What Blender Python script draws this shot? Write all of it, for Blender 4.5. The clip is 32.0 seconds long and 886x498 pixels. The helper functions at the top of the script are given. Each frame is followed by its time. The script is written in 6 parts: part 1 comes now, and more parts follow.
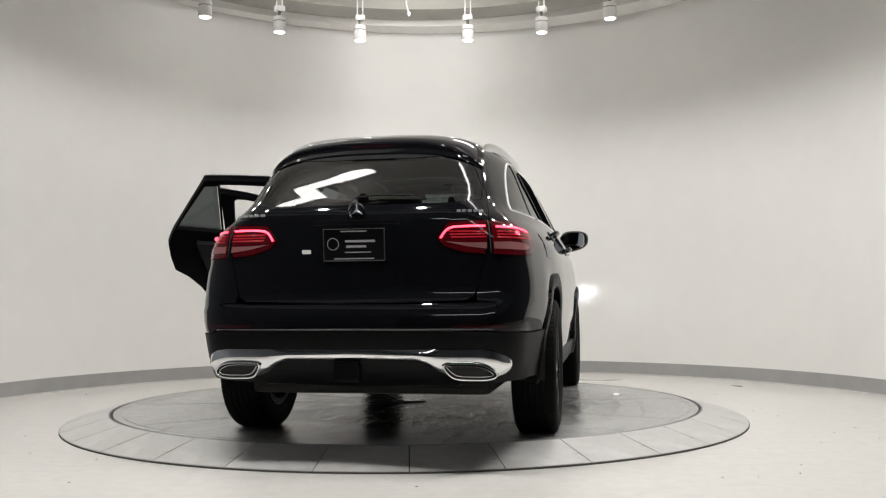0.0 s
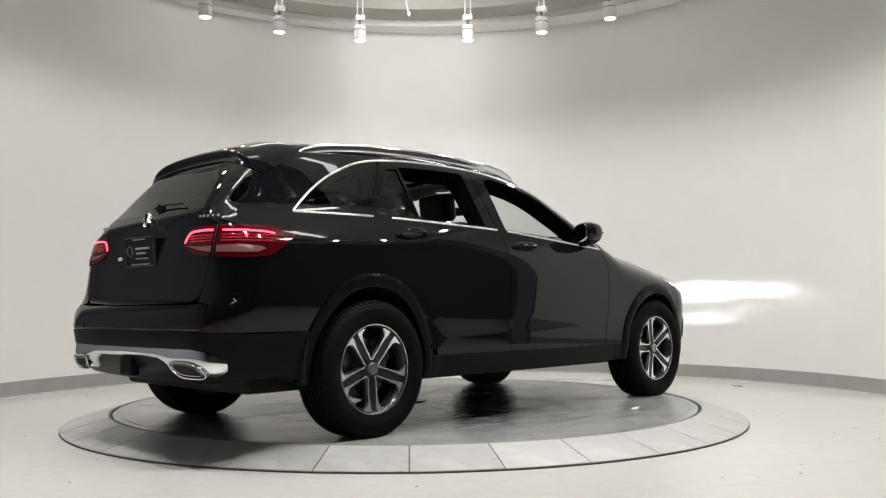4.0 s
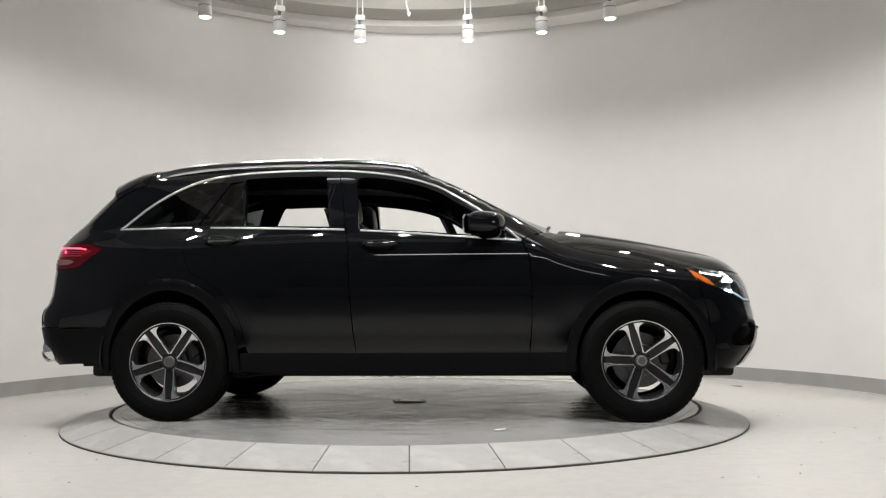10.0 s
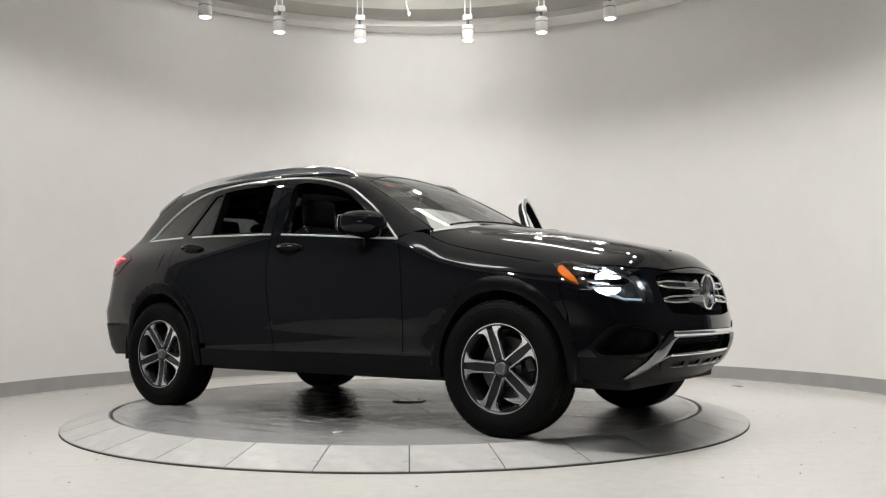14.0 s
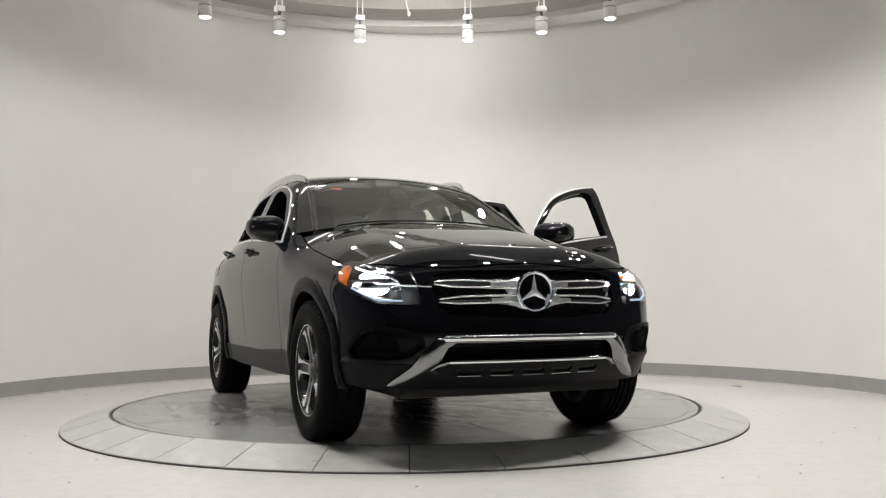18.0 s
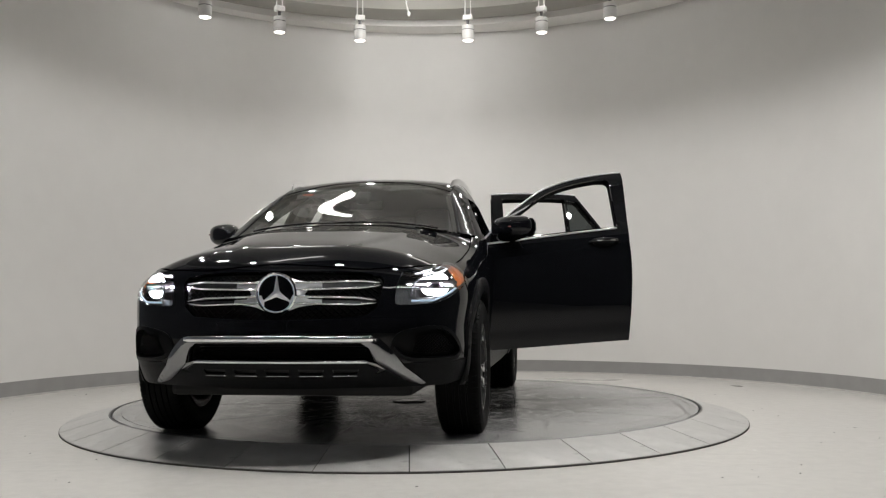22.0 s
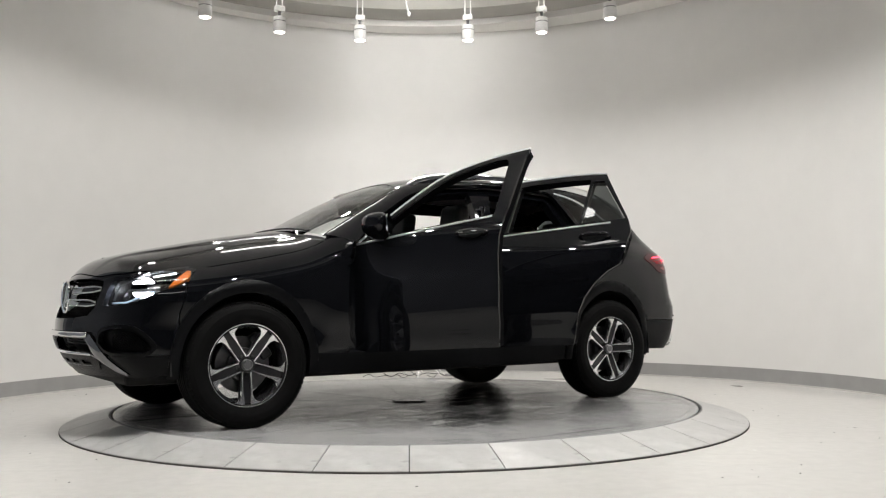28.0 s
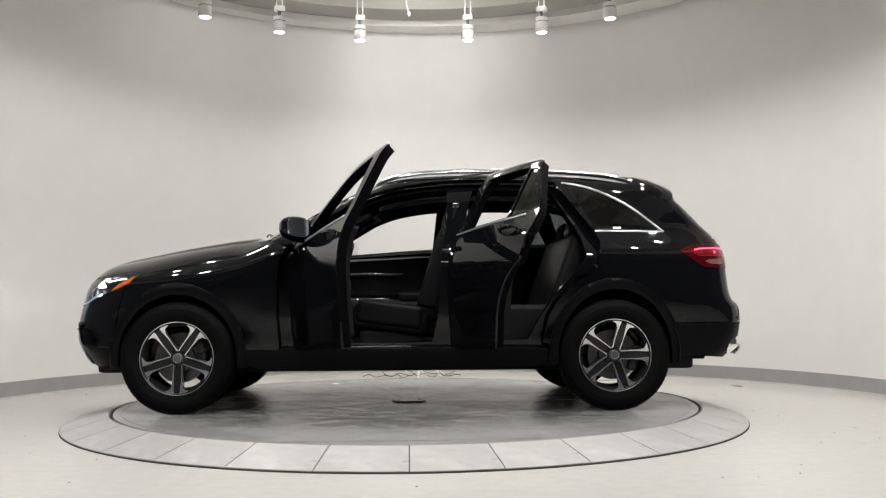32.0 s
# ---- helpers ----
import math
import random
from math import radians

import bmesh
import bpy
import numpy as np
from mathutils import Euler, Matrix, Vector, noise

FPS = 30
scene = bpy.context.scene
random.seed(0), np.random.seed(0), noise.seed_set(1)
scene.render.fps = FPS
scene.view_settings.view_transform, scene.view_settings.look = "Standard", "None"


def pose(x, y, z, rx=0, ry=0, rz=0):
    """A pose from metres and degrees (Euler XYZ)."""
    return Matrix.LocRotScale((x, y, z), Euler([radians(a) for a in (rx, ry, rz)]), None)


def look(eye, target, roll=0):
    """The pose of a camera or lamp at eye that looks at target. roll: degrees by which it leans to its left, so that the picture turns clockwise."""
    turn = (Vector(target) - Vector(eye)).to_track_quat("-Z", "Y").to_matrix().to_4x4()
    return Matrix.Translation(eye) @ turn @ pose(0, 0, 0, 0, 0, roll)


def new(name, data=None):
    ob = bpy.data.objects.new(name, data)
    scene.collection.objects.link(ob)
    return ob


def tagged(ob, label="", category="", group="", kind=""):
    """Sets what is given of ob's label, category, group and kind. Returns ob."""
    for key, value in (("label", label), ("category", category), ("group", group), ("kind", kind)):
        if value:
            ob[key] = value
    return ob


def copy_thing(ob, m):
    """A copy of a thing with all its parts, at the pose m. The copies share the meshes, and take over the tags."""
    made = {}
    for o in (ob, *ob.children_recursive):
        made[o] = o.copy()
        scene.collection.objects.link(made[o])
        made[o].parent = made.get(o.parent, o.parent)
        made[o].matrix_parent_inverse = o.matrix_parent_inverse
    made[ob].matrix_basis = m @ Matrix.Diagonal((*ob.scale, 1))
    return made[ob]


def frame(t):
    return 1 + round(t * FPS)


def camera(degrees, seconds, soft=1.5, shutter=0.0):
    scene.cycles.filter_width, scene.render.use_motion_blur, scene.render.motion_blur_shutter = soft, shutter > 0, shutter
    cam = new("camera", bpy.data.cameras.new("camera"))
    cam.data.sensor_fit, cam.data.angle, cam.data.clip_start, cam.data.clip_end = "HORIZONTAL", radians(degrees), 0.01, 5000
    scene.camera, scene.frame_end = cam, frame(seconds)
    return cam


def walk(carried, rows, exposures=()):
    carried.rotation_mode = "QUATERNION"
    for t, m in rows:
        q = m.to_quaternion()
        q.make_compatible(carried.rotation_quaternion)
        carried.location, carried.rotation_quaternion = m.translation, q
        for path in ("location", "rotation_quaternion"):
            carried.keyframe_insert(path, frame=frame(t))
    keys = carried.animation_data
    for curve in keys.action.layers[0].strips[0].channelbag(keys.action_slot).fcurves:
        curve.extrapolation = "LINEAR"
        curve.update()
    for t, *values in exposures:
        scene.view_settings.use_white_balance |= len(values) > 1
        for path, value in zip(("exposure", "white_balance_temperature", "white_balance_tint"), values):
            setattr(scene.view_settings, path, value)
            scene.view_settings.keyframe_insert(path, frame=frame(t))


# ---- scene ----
from mathutils.geometry import delaunay_2d_cdt

cam = camera(52.475, 32.0, soft=1.2)
TT = 0.087  # the turntable's top above the floor
EYE = (0.0, -6.612, 0.7055 + TT)


def aim(pitch, yaw):
    p, a = radians(pitch), radians(yaw)
    return (EYE[0] + math.sin(a) * math.cos(p), EYE[1] + math.cos(a) * math.cos(p), EYE[2] + math.sin(p))


STAND = look(EYE, aim(3.509, 2.201), -0.36)
walk(cam, [(0.0, STAND), (32.0, STAND)],
     exposures=[(0.0, -0.02), (16.5, -0.02), (18.0, -0.05), (19.0, -0.22), (20.0, -0.56), (20.6, -0.68), (21.2, -0.66), (22.0, -0.45), (23.0, -0.14), (24.0, -0.11), (25.0, -0.06), (26.5, -0.02), (32.0, -0.02)])

# ---- world and lamps ----
world = bpy.data.worlds.new("world")
scene.world = world
world.use_nodes = True
world.node_tree.nodes["Background"].inputs[0].default_value = (0.9, 0.92, 1.0, 1)
world.node_tree.nodes["Background"].inputs[1].default_value = 0.02
WALL_C, WALL_R, WALL_TOP = (0.18, 0.19), 3.845, 4.045
RECESS_C, RECESS_R, RECESS_TOP = (0.04, 0.07), 3.69, 4.435
LEDGE_R, LEDGE_Z = 3.3, 4.12
LAMP_Z, LAMP_R = 3.57, 2.785
LAMP_ANGLES = [-44.5, -28.0, -10.4, 13.2, 29.6, 45.3, 63, 81, 99, 117, 135, 152, 171, 190, 208, 225, 243, 261, 279, 297]


def spot(name, eye, target, watts, degrees, blend, size, colour=(1.0, 0.98, 0.955)):
    data = bpy.data.lights.new(name, "SPOT")
    data.energy, data.spot_size, data.spot_blend, data.shadow_soft_size, data.color = watts, radians(degrees), blend, size, colour
    ob = new(name, data)
    ob.matrix_world = look(eye, target)
    return ob


for a in LAMP_ANGLES:
    sx, cx = math.sin(radians(a)), math.cos(radians(a))
    turn = (a + 180) % 360 - 180
    watts = (32 if turn < -20 else 56) if abs(turn) < 75 else (128 if abs(turn) > 125 else (38 if turn < 0 else 64))
    spot("lamp_light", (LAMP_R * sx, LAMP_R * cx, LAMP_Z - 0.03), (2.6 * sx, 2.6 * cx, 0), watts, 154, 1.0, 0.045)
# unseen spot without a fixture, added for the pool high on the wall
spot("wall_pool_light", (0.1, 1.5, 4.29), (0.12, 4.0, 3.35), 225, 76, 1.0, 0.4)


# ---- materials ----
def material(name, colour, rough=0.5, metal=0.0, vary=0.0, scale=8.0, bump=0.0, bump_scale=120.0, rough_vary=0.0, coat=0.0, spec=0.5, dark=None, stain=0.0,
             stain_scale=0.7):
    m = bpy.data.materials.new(name)
    m.use_nodes = True
    n, l = m.node_tree.nodes, m.node_tree.links
    b = n["Principled BSDF"]
    b.inputs["Base Color"].default_value = (*colour, 1)
    b.inputs["Roughness"].default_value, b.inputs["Metallic"].default_value = rough, metal
    b.inputs["Specular IOR Level"].default_value, b.inputs["Coat Weight"].default_value = spec, coat
    co = n.new("ShaderNodeTexCoord")

    def tex(s, detail=6.0):
        t = n.new("ShaderNodeTexNoise")
        t.inputs["Scale"].default_value, t.inputs["Detail"].default_value = s, detail
        l.new(co.outputs["Object"], t.inputs["Vector"])
        return t

    def ramp(src, lo, hi, out_lo, out_hi):
        r = n.new("ShaderNodeMapRange")
        for i, v in enumerate((lo, hi, out_lo, out_hi)):
            r.inputs[i + 1].default_value = v
        l.new(src, r.inputs[0])
        return r.outputs[0]

    if vary or stain:
        fine, wide = tex(scale), tex(stain_scale, 4.0)
        f1 = ramp(fine.outputs[0], 0.3, 0.7, 1 - vary, 1 + vary)
        f2 = ramp(wide.outputs[0], 0.35, 0.65, 1 - stain, 1 + stain * 0.4)
        mul = n.new("ShaderNodeMath")
        mul.operation = "MULTIPLY"
        l.new(f1, mul.inputs[0]), l.new(f2, mul.inputs[1])
        mix = n.new("ShaderNodeVectorMath")
        mix.operation = "SCALE"
        mix.inputs[0].default_value = colour
        l.new(mul.outputs[0], mix.inputs["Scale"])
        l.new(mix.outputs[0], b.inputs["Base Color"])
        if rough_vary:
            l.new(ramp(wide.outputs[0], 0.3, 0.7, rough - rough_vary, rough + rough_vary), b.inputs["Roughness"])
    if bump:
        t = tex(bump_scale, 3.0)
        u = n.new("ShaderNodeBump")
        u.inputs["Strength"].default_value, u.inputs["Distance"].default_value = 1.0, bump
        l.new(t.outputs[0], u.inputs["Height"])
        l.new(u.outputs[0], b.inputs["Normal"])
    return m


def glow(name, colour, strength, base=(0.5, 0.5, 0.5), rough=0.2):
    m = material(name, base, rough)
    b = m.node_tree.nodes["Principled BSDF"]
    b.inputs["Emission Color"].default_value, b.inputs["Emission Strength"].default_value = (*colour, 1), strength
    return m


def glass(name, tint, base=0.07):
    """A thin pane: it lets tinted light straight through and mirrors by its angle."""
    m = bpy.data.materials.new(name)
    m.use_nodes = True
    n, l = m.node_tree.nodes, m.node_tree.links
    n.remove(n["Principled BSDF"])
    clear, gloss, mix, face = n.new("ShaderNodeBsdfTransparent"), n.new("ShaderNodeBsdfGlossy"), n.new("ShaderNodeMixShader"), n.new("ShaderNodeLayerWeight")
    clear.inputs[0].default_value = (*tint, 1)
    gloss.inputs["Roughness"].default_value = 0.0
    face.inputs["Blend"].default_value = 0.5
    power, curve_up = n.new("ShaderNodeMath"), n.new("ShaderNodeMapRange")
    power.operation = "POWER"
    power.inputs[1].default_value = 4.0
    curve_up.inputs[3].default_value, curve_up.inputs[4].default_value = base, 1.0
    l.new(face.outputs["Facing"], power.inputs[0]), l.new(power.outputs[0], curve_up.inputs[0])
    l.new(curve_up.outputs[0], mix.inputs[0]), l.new(clear.outputs[0], mix.inputs[1]), l.new(gloss.outputs[0], mix.inputs[2])
    l.new(mix.outputs[0], n["Material Output"].inputs[0])
    return m


PAINT = material("black_paint", (0.0034, 0.0037, 0.0047), 0.03, coat=0.0, spec=0.34)
SATIN = material("satin_black_plastic", (0.0038, 0.0040, 0.0046), 0.36, spec=0.10, bump=0.0004, bump_scale=900, vary=0.15, scale=30)
GLOSSY = material("gloss_black_trim", (0.006, 0.006, 0.007), 0.1)
TRIMLINE = material("satin_chrome_trim", (0.85, 0.86, 0.87), 0.28, 0.9)
LAMP_SILVER = material("lamp_silver", (0.14, 0.145, 0.15), 0.25, 0.7)
CHROME = material("chrome", (0.86, 0.87, 0.88), 0.06, 1.0)
BRIGHT = material("polished_aluminium", (0.78, 0.79, 0.8), 0.1, 1.0)
RUBBER = material("tyre_rubber", (0.003, 0.003, 0.003), 0.65, spec=0.09, vary=0.25, scale=14, bump=0.0006, bump_scale=300)
ALLOY = material("machined_alloy", (0.85, 0.86, 0.87), 0.2, 0.9, vary=0.06, scale=40)
BARREL = material("grey_rim_barrel", (0.02, 0.02, 0.021), 0.25, 0.4)
CAP = material("grey_cap_enamel", (0.16, 0.162, 0.165), 0.35, 0.6)
ALLOY_DARK = material("dark_alloy", (0.016, 0.016, 0.018), 0.28, 0.2)
STEEL = material("brake_steel", (0.12, 0.12, 0.125), 0.4, 1.0, vary=0.15, scale=30)
DARK = material("black_cavity", (0.006, 0.006, 0.006), 0.8)
TRIM = material("black_interior_plastic", (0.0045, 0.0045, 0.005), 0.55, spec=0.25, bump=0.0004, bump_scale=500, vary=0.2, scale=20)
LEATHER = material("black_upholstery", (0.0045, 0.0046, 0.0050), 0.45, spec=0.14, bump=0.0008, bump_scale=260, vary=0.2, scale=18)
DOOR_INNER = material("black_door_shell", (0.0028, 0.0029, 0.0034), 0.5, spec=0.02, vary=0.1, scale=25)
FRAME_METAL = material("satin_silver_frame", (0.24, 0.243, 0.248), 0.13, 1.0, vary=0.05, scale=30)
LINER = material("grey_headliner", (0.16, 0.16, 0.155), 0.95, bump=0.0005, bump_scale=700, vary=0.08, scale=30)
CLEAR = glass("clear_glass", (0.80, 0.86, 0.83))
TINT = glass("privacy_glass", (0.10, 0.115, 0.115))
LENS = glass("lamp_lens", (0.94, 0.95, 0.96))
RED = material("red_lens", (0.028, 0.003, 0.0045), 0.12)
RED_GLOW = glow("red_light", (1.0, 0.05, 0.09), 5.0, (0.5, 0.01, 0.02))
RED_SOFT = glow("red_lit_lens", (1.0, 0.015, 0.03), 0.012, (0.045, 0.002, 0.004), 0.06)
RED_BAND = glow("red_lit_band", (1.0, 0.02, 0.04), 0.22, (0.12, 0.004, 0.008), 0.1)
SMOKE = material("smoked_white_lens", (0.20, 0.085, 0.085), 0.12)
AMBER = glow("amber_lens", (1.0, 0.28, 0.03), 0.07, (0.48, 0.11, 0.012), 0.08)
BEAM = glow("headlight_light", (0.93, 0.95, 1.0), 60000.0)
STREAK_GLOW = glow("lamp_strip", (0.85, 0.92, 1.0), 6.0)
BLUE = glow("blue_tinted_light", (0.6, 0.78, 1.0), 0.30, (0.4, 0.5, 0.6))
LIT = glow("lit_reflector", (0.95, 0.96, 1.0), 26.0)
RING = glow("pale_blue_ring", (0.62, 0.8, 1.0), 0.55, (0.5, 0.55, 0.6))
MIRROR = material("mirror_glass", (0.82, 0.84, 0.85), 0.02, 1.0)
PAPER = material("white_label", (0.75, 0.75, 0.73), 0.6)
ORANGE = material("orange_sticker", (0.7, 0.13, 0.05), 0.6)
PLATE = material("black_plate", (0.006, 0.006, 0.008), 0.2, spec=0.3)
PLATE_INK = material("grey_plate_print", (0.5, 0.5, 0.52), 0.35, 0.4)
WALL = material("white_painted_wall", (0.74, 0.73, 0.71), 0.7, vary=0.012, scale=5, stain=0.03, stain_scale=0.5, bump=0.0006, bump_scale=90)
BASE = material("grey_vinyl_base", (0.30, 0.295, 0.29), 0.5, vary=0.06, scale=6)
CAULK = material("pale_caulk", (0.55, 0.54, 0.52), 0.6, vary=0.1, scale=12)
# one hall grey, shaded and lit: the fall of light is in the colour
HALL_SHADED = material("hall_paint_shaded", (0.075, 0.079, 0.088), 0.8, vary=0.05, scale=4)
HALL_LIT = material("hall_paint_lit", (0.20, 0.211, 0.232), 0.8, vary=0.05, scale=4)
CEIL = material("grey_ceiling_paint", (0.45, 0.44, 0.405), 0.85, vary=0.02, scale=4)
COVE = material("pale_cove_paint", (0.86, 0.84, 0.81), 0.7, vary=0.02, scale=4)
FIXTURE = material("white_lamp_enamel", (0.82, 0.81, 0.79), 0.35)
LAMP_FACE = glow("lit_lamp_face", (1.0, 0.95, 0.86), 9.0)
STRIP_FACE = glow("lit_strip_face", (1.0, 0.98, 0.95), 14.5)
CORD = material("cable_jacket", (0.05, 0.05, 0.05), 0.5)
METAL = material("grey_cover_metal", (0.17, 0.17, 0.17), 0.5, 0.3, vary=0.2, scale=20)


def concrete(name, colour, rough, big, spots, scratches, cloud=0.16, grime_shade=0.0):
    """Troweled, worn concrete: clouds, dark spots and fine scuffs, with an uneven polish."""
    m = material(name, colour, rough)
    n, l = m.node_tree.nodes, m.node_tree.links
    b, co = n["Principled BSDF"], n.new("ShaderNodeTexCoord")

    def noise_of(scale, detail, stretch=None, distort=0.0):
        t = n.new("ShaderNodeTexNoise")
        t.inputs["Scale"].default_value, t.inputs["Detail"].default_value, t.inputs["Distortion"].default_value = scale, detail, distort
        src = co.outputs["Object"]
        if stretch:
            mp = n.new("ShaderNodeMapping")
            mp.inputs["Scale"].default_value, mp.inputs["Rotation"].default_value = stretch, (0, 0, 0.6)
            l.new(src, mp.inputs[0])
            src = mp.outputs[0]
        l.new(src, t.inputs["Vector"])
        return t.outputs[0]

    def ranged(src, a, c, lo, hi):
        r = n.new("ShaderNodeMapRange")
        for i, v in enumerate((a, c, lo, hi)):
            r.inputs[i + 1].default_value = v
        l.new(src, r.inputs[0])
        return r.outputs[0]

    def times(p, q):
        k = n.new("ShaderNodeMath")
        k.operation = "MULTIPLY"
        l.new(p, k.inputs[0]), l.new(q, k.inputs[1])
        return k.outputs[0]

    cloudy = noise_of(big, 8.0, None, 0.6)
    v = times(ranged(cloudy, 0.3, 0.7, 1 - cloud, 1 + cloud * 0.6), ranged(noise_of(14, 6.0), 0.3, 0.7, 0.93, 1.05))
    v = times(v, ranged(noise_of(5.5, 9.0, None, 1.5), 0.62, 0.74, 1.0, 1 - spots))
    v = times(v, ranged(noise_of(3.0, 10.0, (0.25, 3.0, 1)), 0.60, 0.70, 1.0, 1 - scratches))
    if grime_shade:
        # oily dirt trodden into the middle plus the car's shade, painted within a radius
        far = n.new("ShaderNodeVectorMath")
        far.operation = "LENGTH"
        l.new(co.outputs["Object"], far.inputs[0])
        near = ranged(far.outputs["Value"], grime_shade * 0.6, grime_shade, 1.0, 0.0)
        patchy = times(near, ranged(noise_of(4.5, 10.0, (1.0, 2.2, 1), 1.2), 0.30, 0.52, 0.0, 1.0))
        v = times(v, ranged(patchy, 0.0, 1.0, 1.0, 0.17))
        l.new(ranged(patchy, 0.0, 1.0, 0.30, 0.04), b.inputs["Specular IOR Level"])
    mix = n.new("ShaderNodeVectorMath")
    mix.operation = "SCALE"
    mix.inputs[0].default_value = colour
    l.new(v, mix.inputs["Scale"])
    l.new(mix.outputs[0], b.inputs["Base Color"])
    l.new(ranged(cloudy, 0.3, 0.7, rough - 0.03, rough + 0.05), b.inputs["Roughness"])
    u = n.new("ShaderNodeBump")
    u.inputs["Distance"].default_value = 0.0008
    l.new(noise_of(160, 3.0), u.inputs["Height"]), l.new(u.outputs[0], b.inputs["Normal"])
    return m


FLOOR = concrete("pale_concrete", (0.54, 0.525, 0.498), 0.30, 1.3, 0.07, 0.06, 0.05)
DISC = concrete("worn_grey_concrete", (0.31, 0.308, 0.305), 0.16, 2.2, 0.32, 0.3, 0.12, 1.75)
TILE = concrete("grey_stone_tile", (0.47, 0.465, 0.45), 0.30, 4.0, 0.30, 0.25, 0.2)
JOINT = material("dark_joint", (0.07, 0.067, 0.06), 0.75, vary=0.3, scale=20)
GAP = material("black_gap", (0.01, 0.01, 0.01), 0.7)


# ---- body shape: smooth tables and one implicit shell ----
def table(pts, sigma=0.05):
    """A smooth curve through a few pairs, as a function of an array."""
    xs = np.array([p[0] for p in pts]); ys = np.array([p[1] for p in pts])
    o = np.argsort(xs); xs, ys = xs[o], ys[o]
    lo, hi, st = xs[0] - 1.0, xs[-1] + 1.0, 0.004
    g = np.arange(lo, hi, st)
    v = np.interp(g, xs, ys)
    s0 = (ys[1] - ys[0]) / (xs[1] - xs[0]); s1 = (ys[-1] - ys[-2]) / (xs[-1] - xs[-2])
    v = np.where(g < xs[0], ys[0] + (g - xs[0]) * s0, np.where(g > xs[-1], ys[-1] + (g - xs[-1]) * s1, v))
    n = int(3 * sigma / st) + 1
    k = np.exp(-0.5 * (np.arange(-n, n + 1) * st / sigma) ** 2); k /= k.sum()
    vs = np.convolve(np.pad(v, n, mode="edge"), k, mode="valid")
    return lambda x: np.interp(x, g, vs)


TOP = table([(2.45, 0.72), (2.30, 0.86), (2.20, 0.922), (2.10, 0.957), (1.95, 0.994), (1.75, 1.034), (1.5, 1.086), (1.2, 1.139), (1.02, 1.168),
             (0.93, 1.195), (0.75, 1.282), (0.5, 1.416), (0.25, 1.543), (0.08, 1.608), (-0.15, 1.643), (-0.5, 1.662), (-0.9, 1.664), (-1.3, 1.659), (-1.7, 1.637),
             (-2.0, 1.602), (-2.3, 1.552)], 0.05)
SECT = table([(0.1, 0.85), (0.25, 0.885), (0.38, 0.913), (0.46, 0.918), (0.52, 0.914), (0.58, 0.912), (0.72, 0.928), (0.86, 0.937), (0.96, 0.932),
              (1.04, 0.916), (1.12, 0.888), (1.2, 0.845), (1.35, 0.775), (1.5, 0.702), (1.6, 0.65)], 0.03)
PLANLOW = table([(2.4, -0.16), (2.1, -0.072), (1.8, -0.022), (1.5, 0.0), (1.1, 0.0), (0, 0.004), (-1.0, 0.004), (-1.4, -0.006), (-1.7, -0.03), (-2.0, -0.075),
                 (-2.3, -0.14)], 0.12)
PLANHIGH = table([(1.2, -0.03), (0.6, -0.008), (0.2, 0.0), (-0.5, 0.0), (-1.0, -0.02), (-1.4, -0.06), (-1.8, -0.115), (-2.2, -0.185)], 0.15)
NOSE = table([(0.15, 2.05), (0.22, 2.07), (0.30, 2.145), (0.38, 2.21), (0.46, 2.255), (0.55, 2.274), (0.62, 2.272), (0.70, 2.25), (0.80, 2.225), (0.88, 2.19), (0.96, 2.14)], 0.025)
TAIL = table([(0.15, 2.0), (0.25, 2.11), (0.32, 2.22), (0.40, 2.31), (0.50, 2.35), (0.60, 2.362), (0.66, 2.356), (0.70, 2.332), (0.73, 2.296), (0.8, 2.28), (0.95, 2.27), (1.06, 2.255),
              (1.15, 2.24), (1.22, 2.20), (1.3, 2.138), (1.42, 2.03), (1.55, 1.89), (1.65, 1.79)], 0.02)

# the crease along the foot of the doors and the swell of the rear quarters, by height
TUCK = table([(0.2, -0.019), (0.38, -0.017), (0.42, -0.015), (0.5, -0.008), (0.58, 0.003), (0.61, 0.006), (0.68, 0.003), (0.76, 0.0), (1.7, 0.0)], 0.012)
HIPS = table([(0.2, 0.0), (0.42, 0.0), (0.52, 0.014), (0.62, 0.032), (0.72, 0.036), (0.82, 0.022), (0.93, 0.004), (1.0, 0.0), (1.7, 0.0)], 0.03)


def smooth_step(v):
    v = np.clip(v, 0, 1)
    return v * v * (3 - 2 * v)


def smax(a, b, k):
    h = np.maximum(k - np.abs(a - b), 0) / k
    return np.maximum(a, b) + h * h * k * 0.25


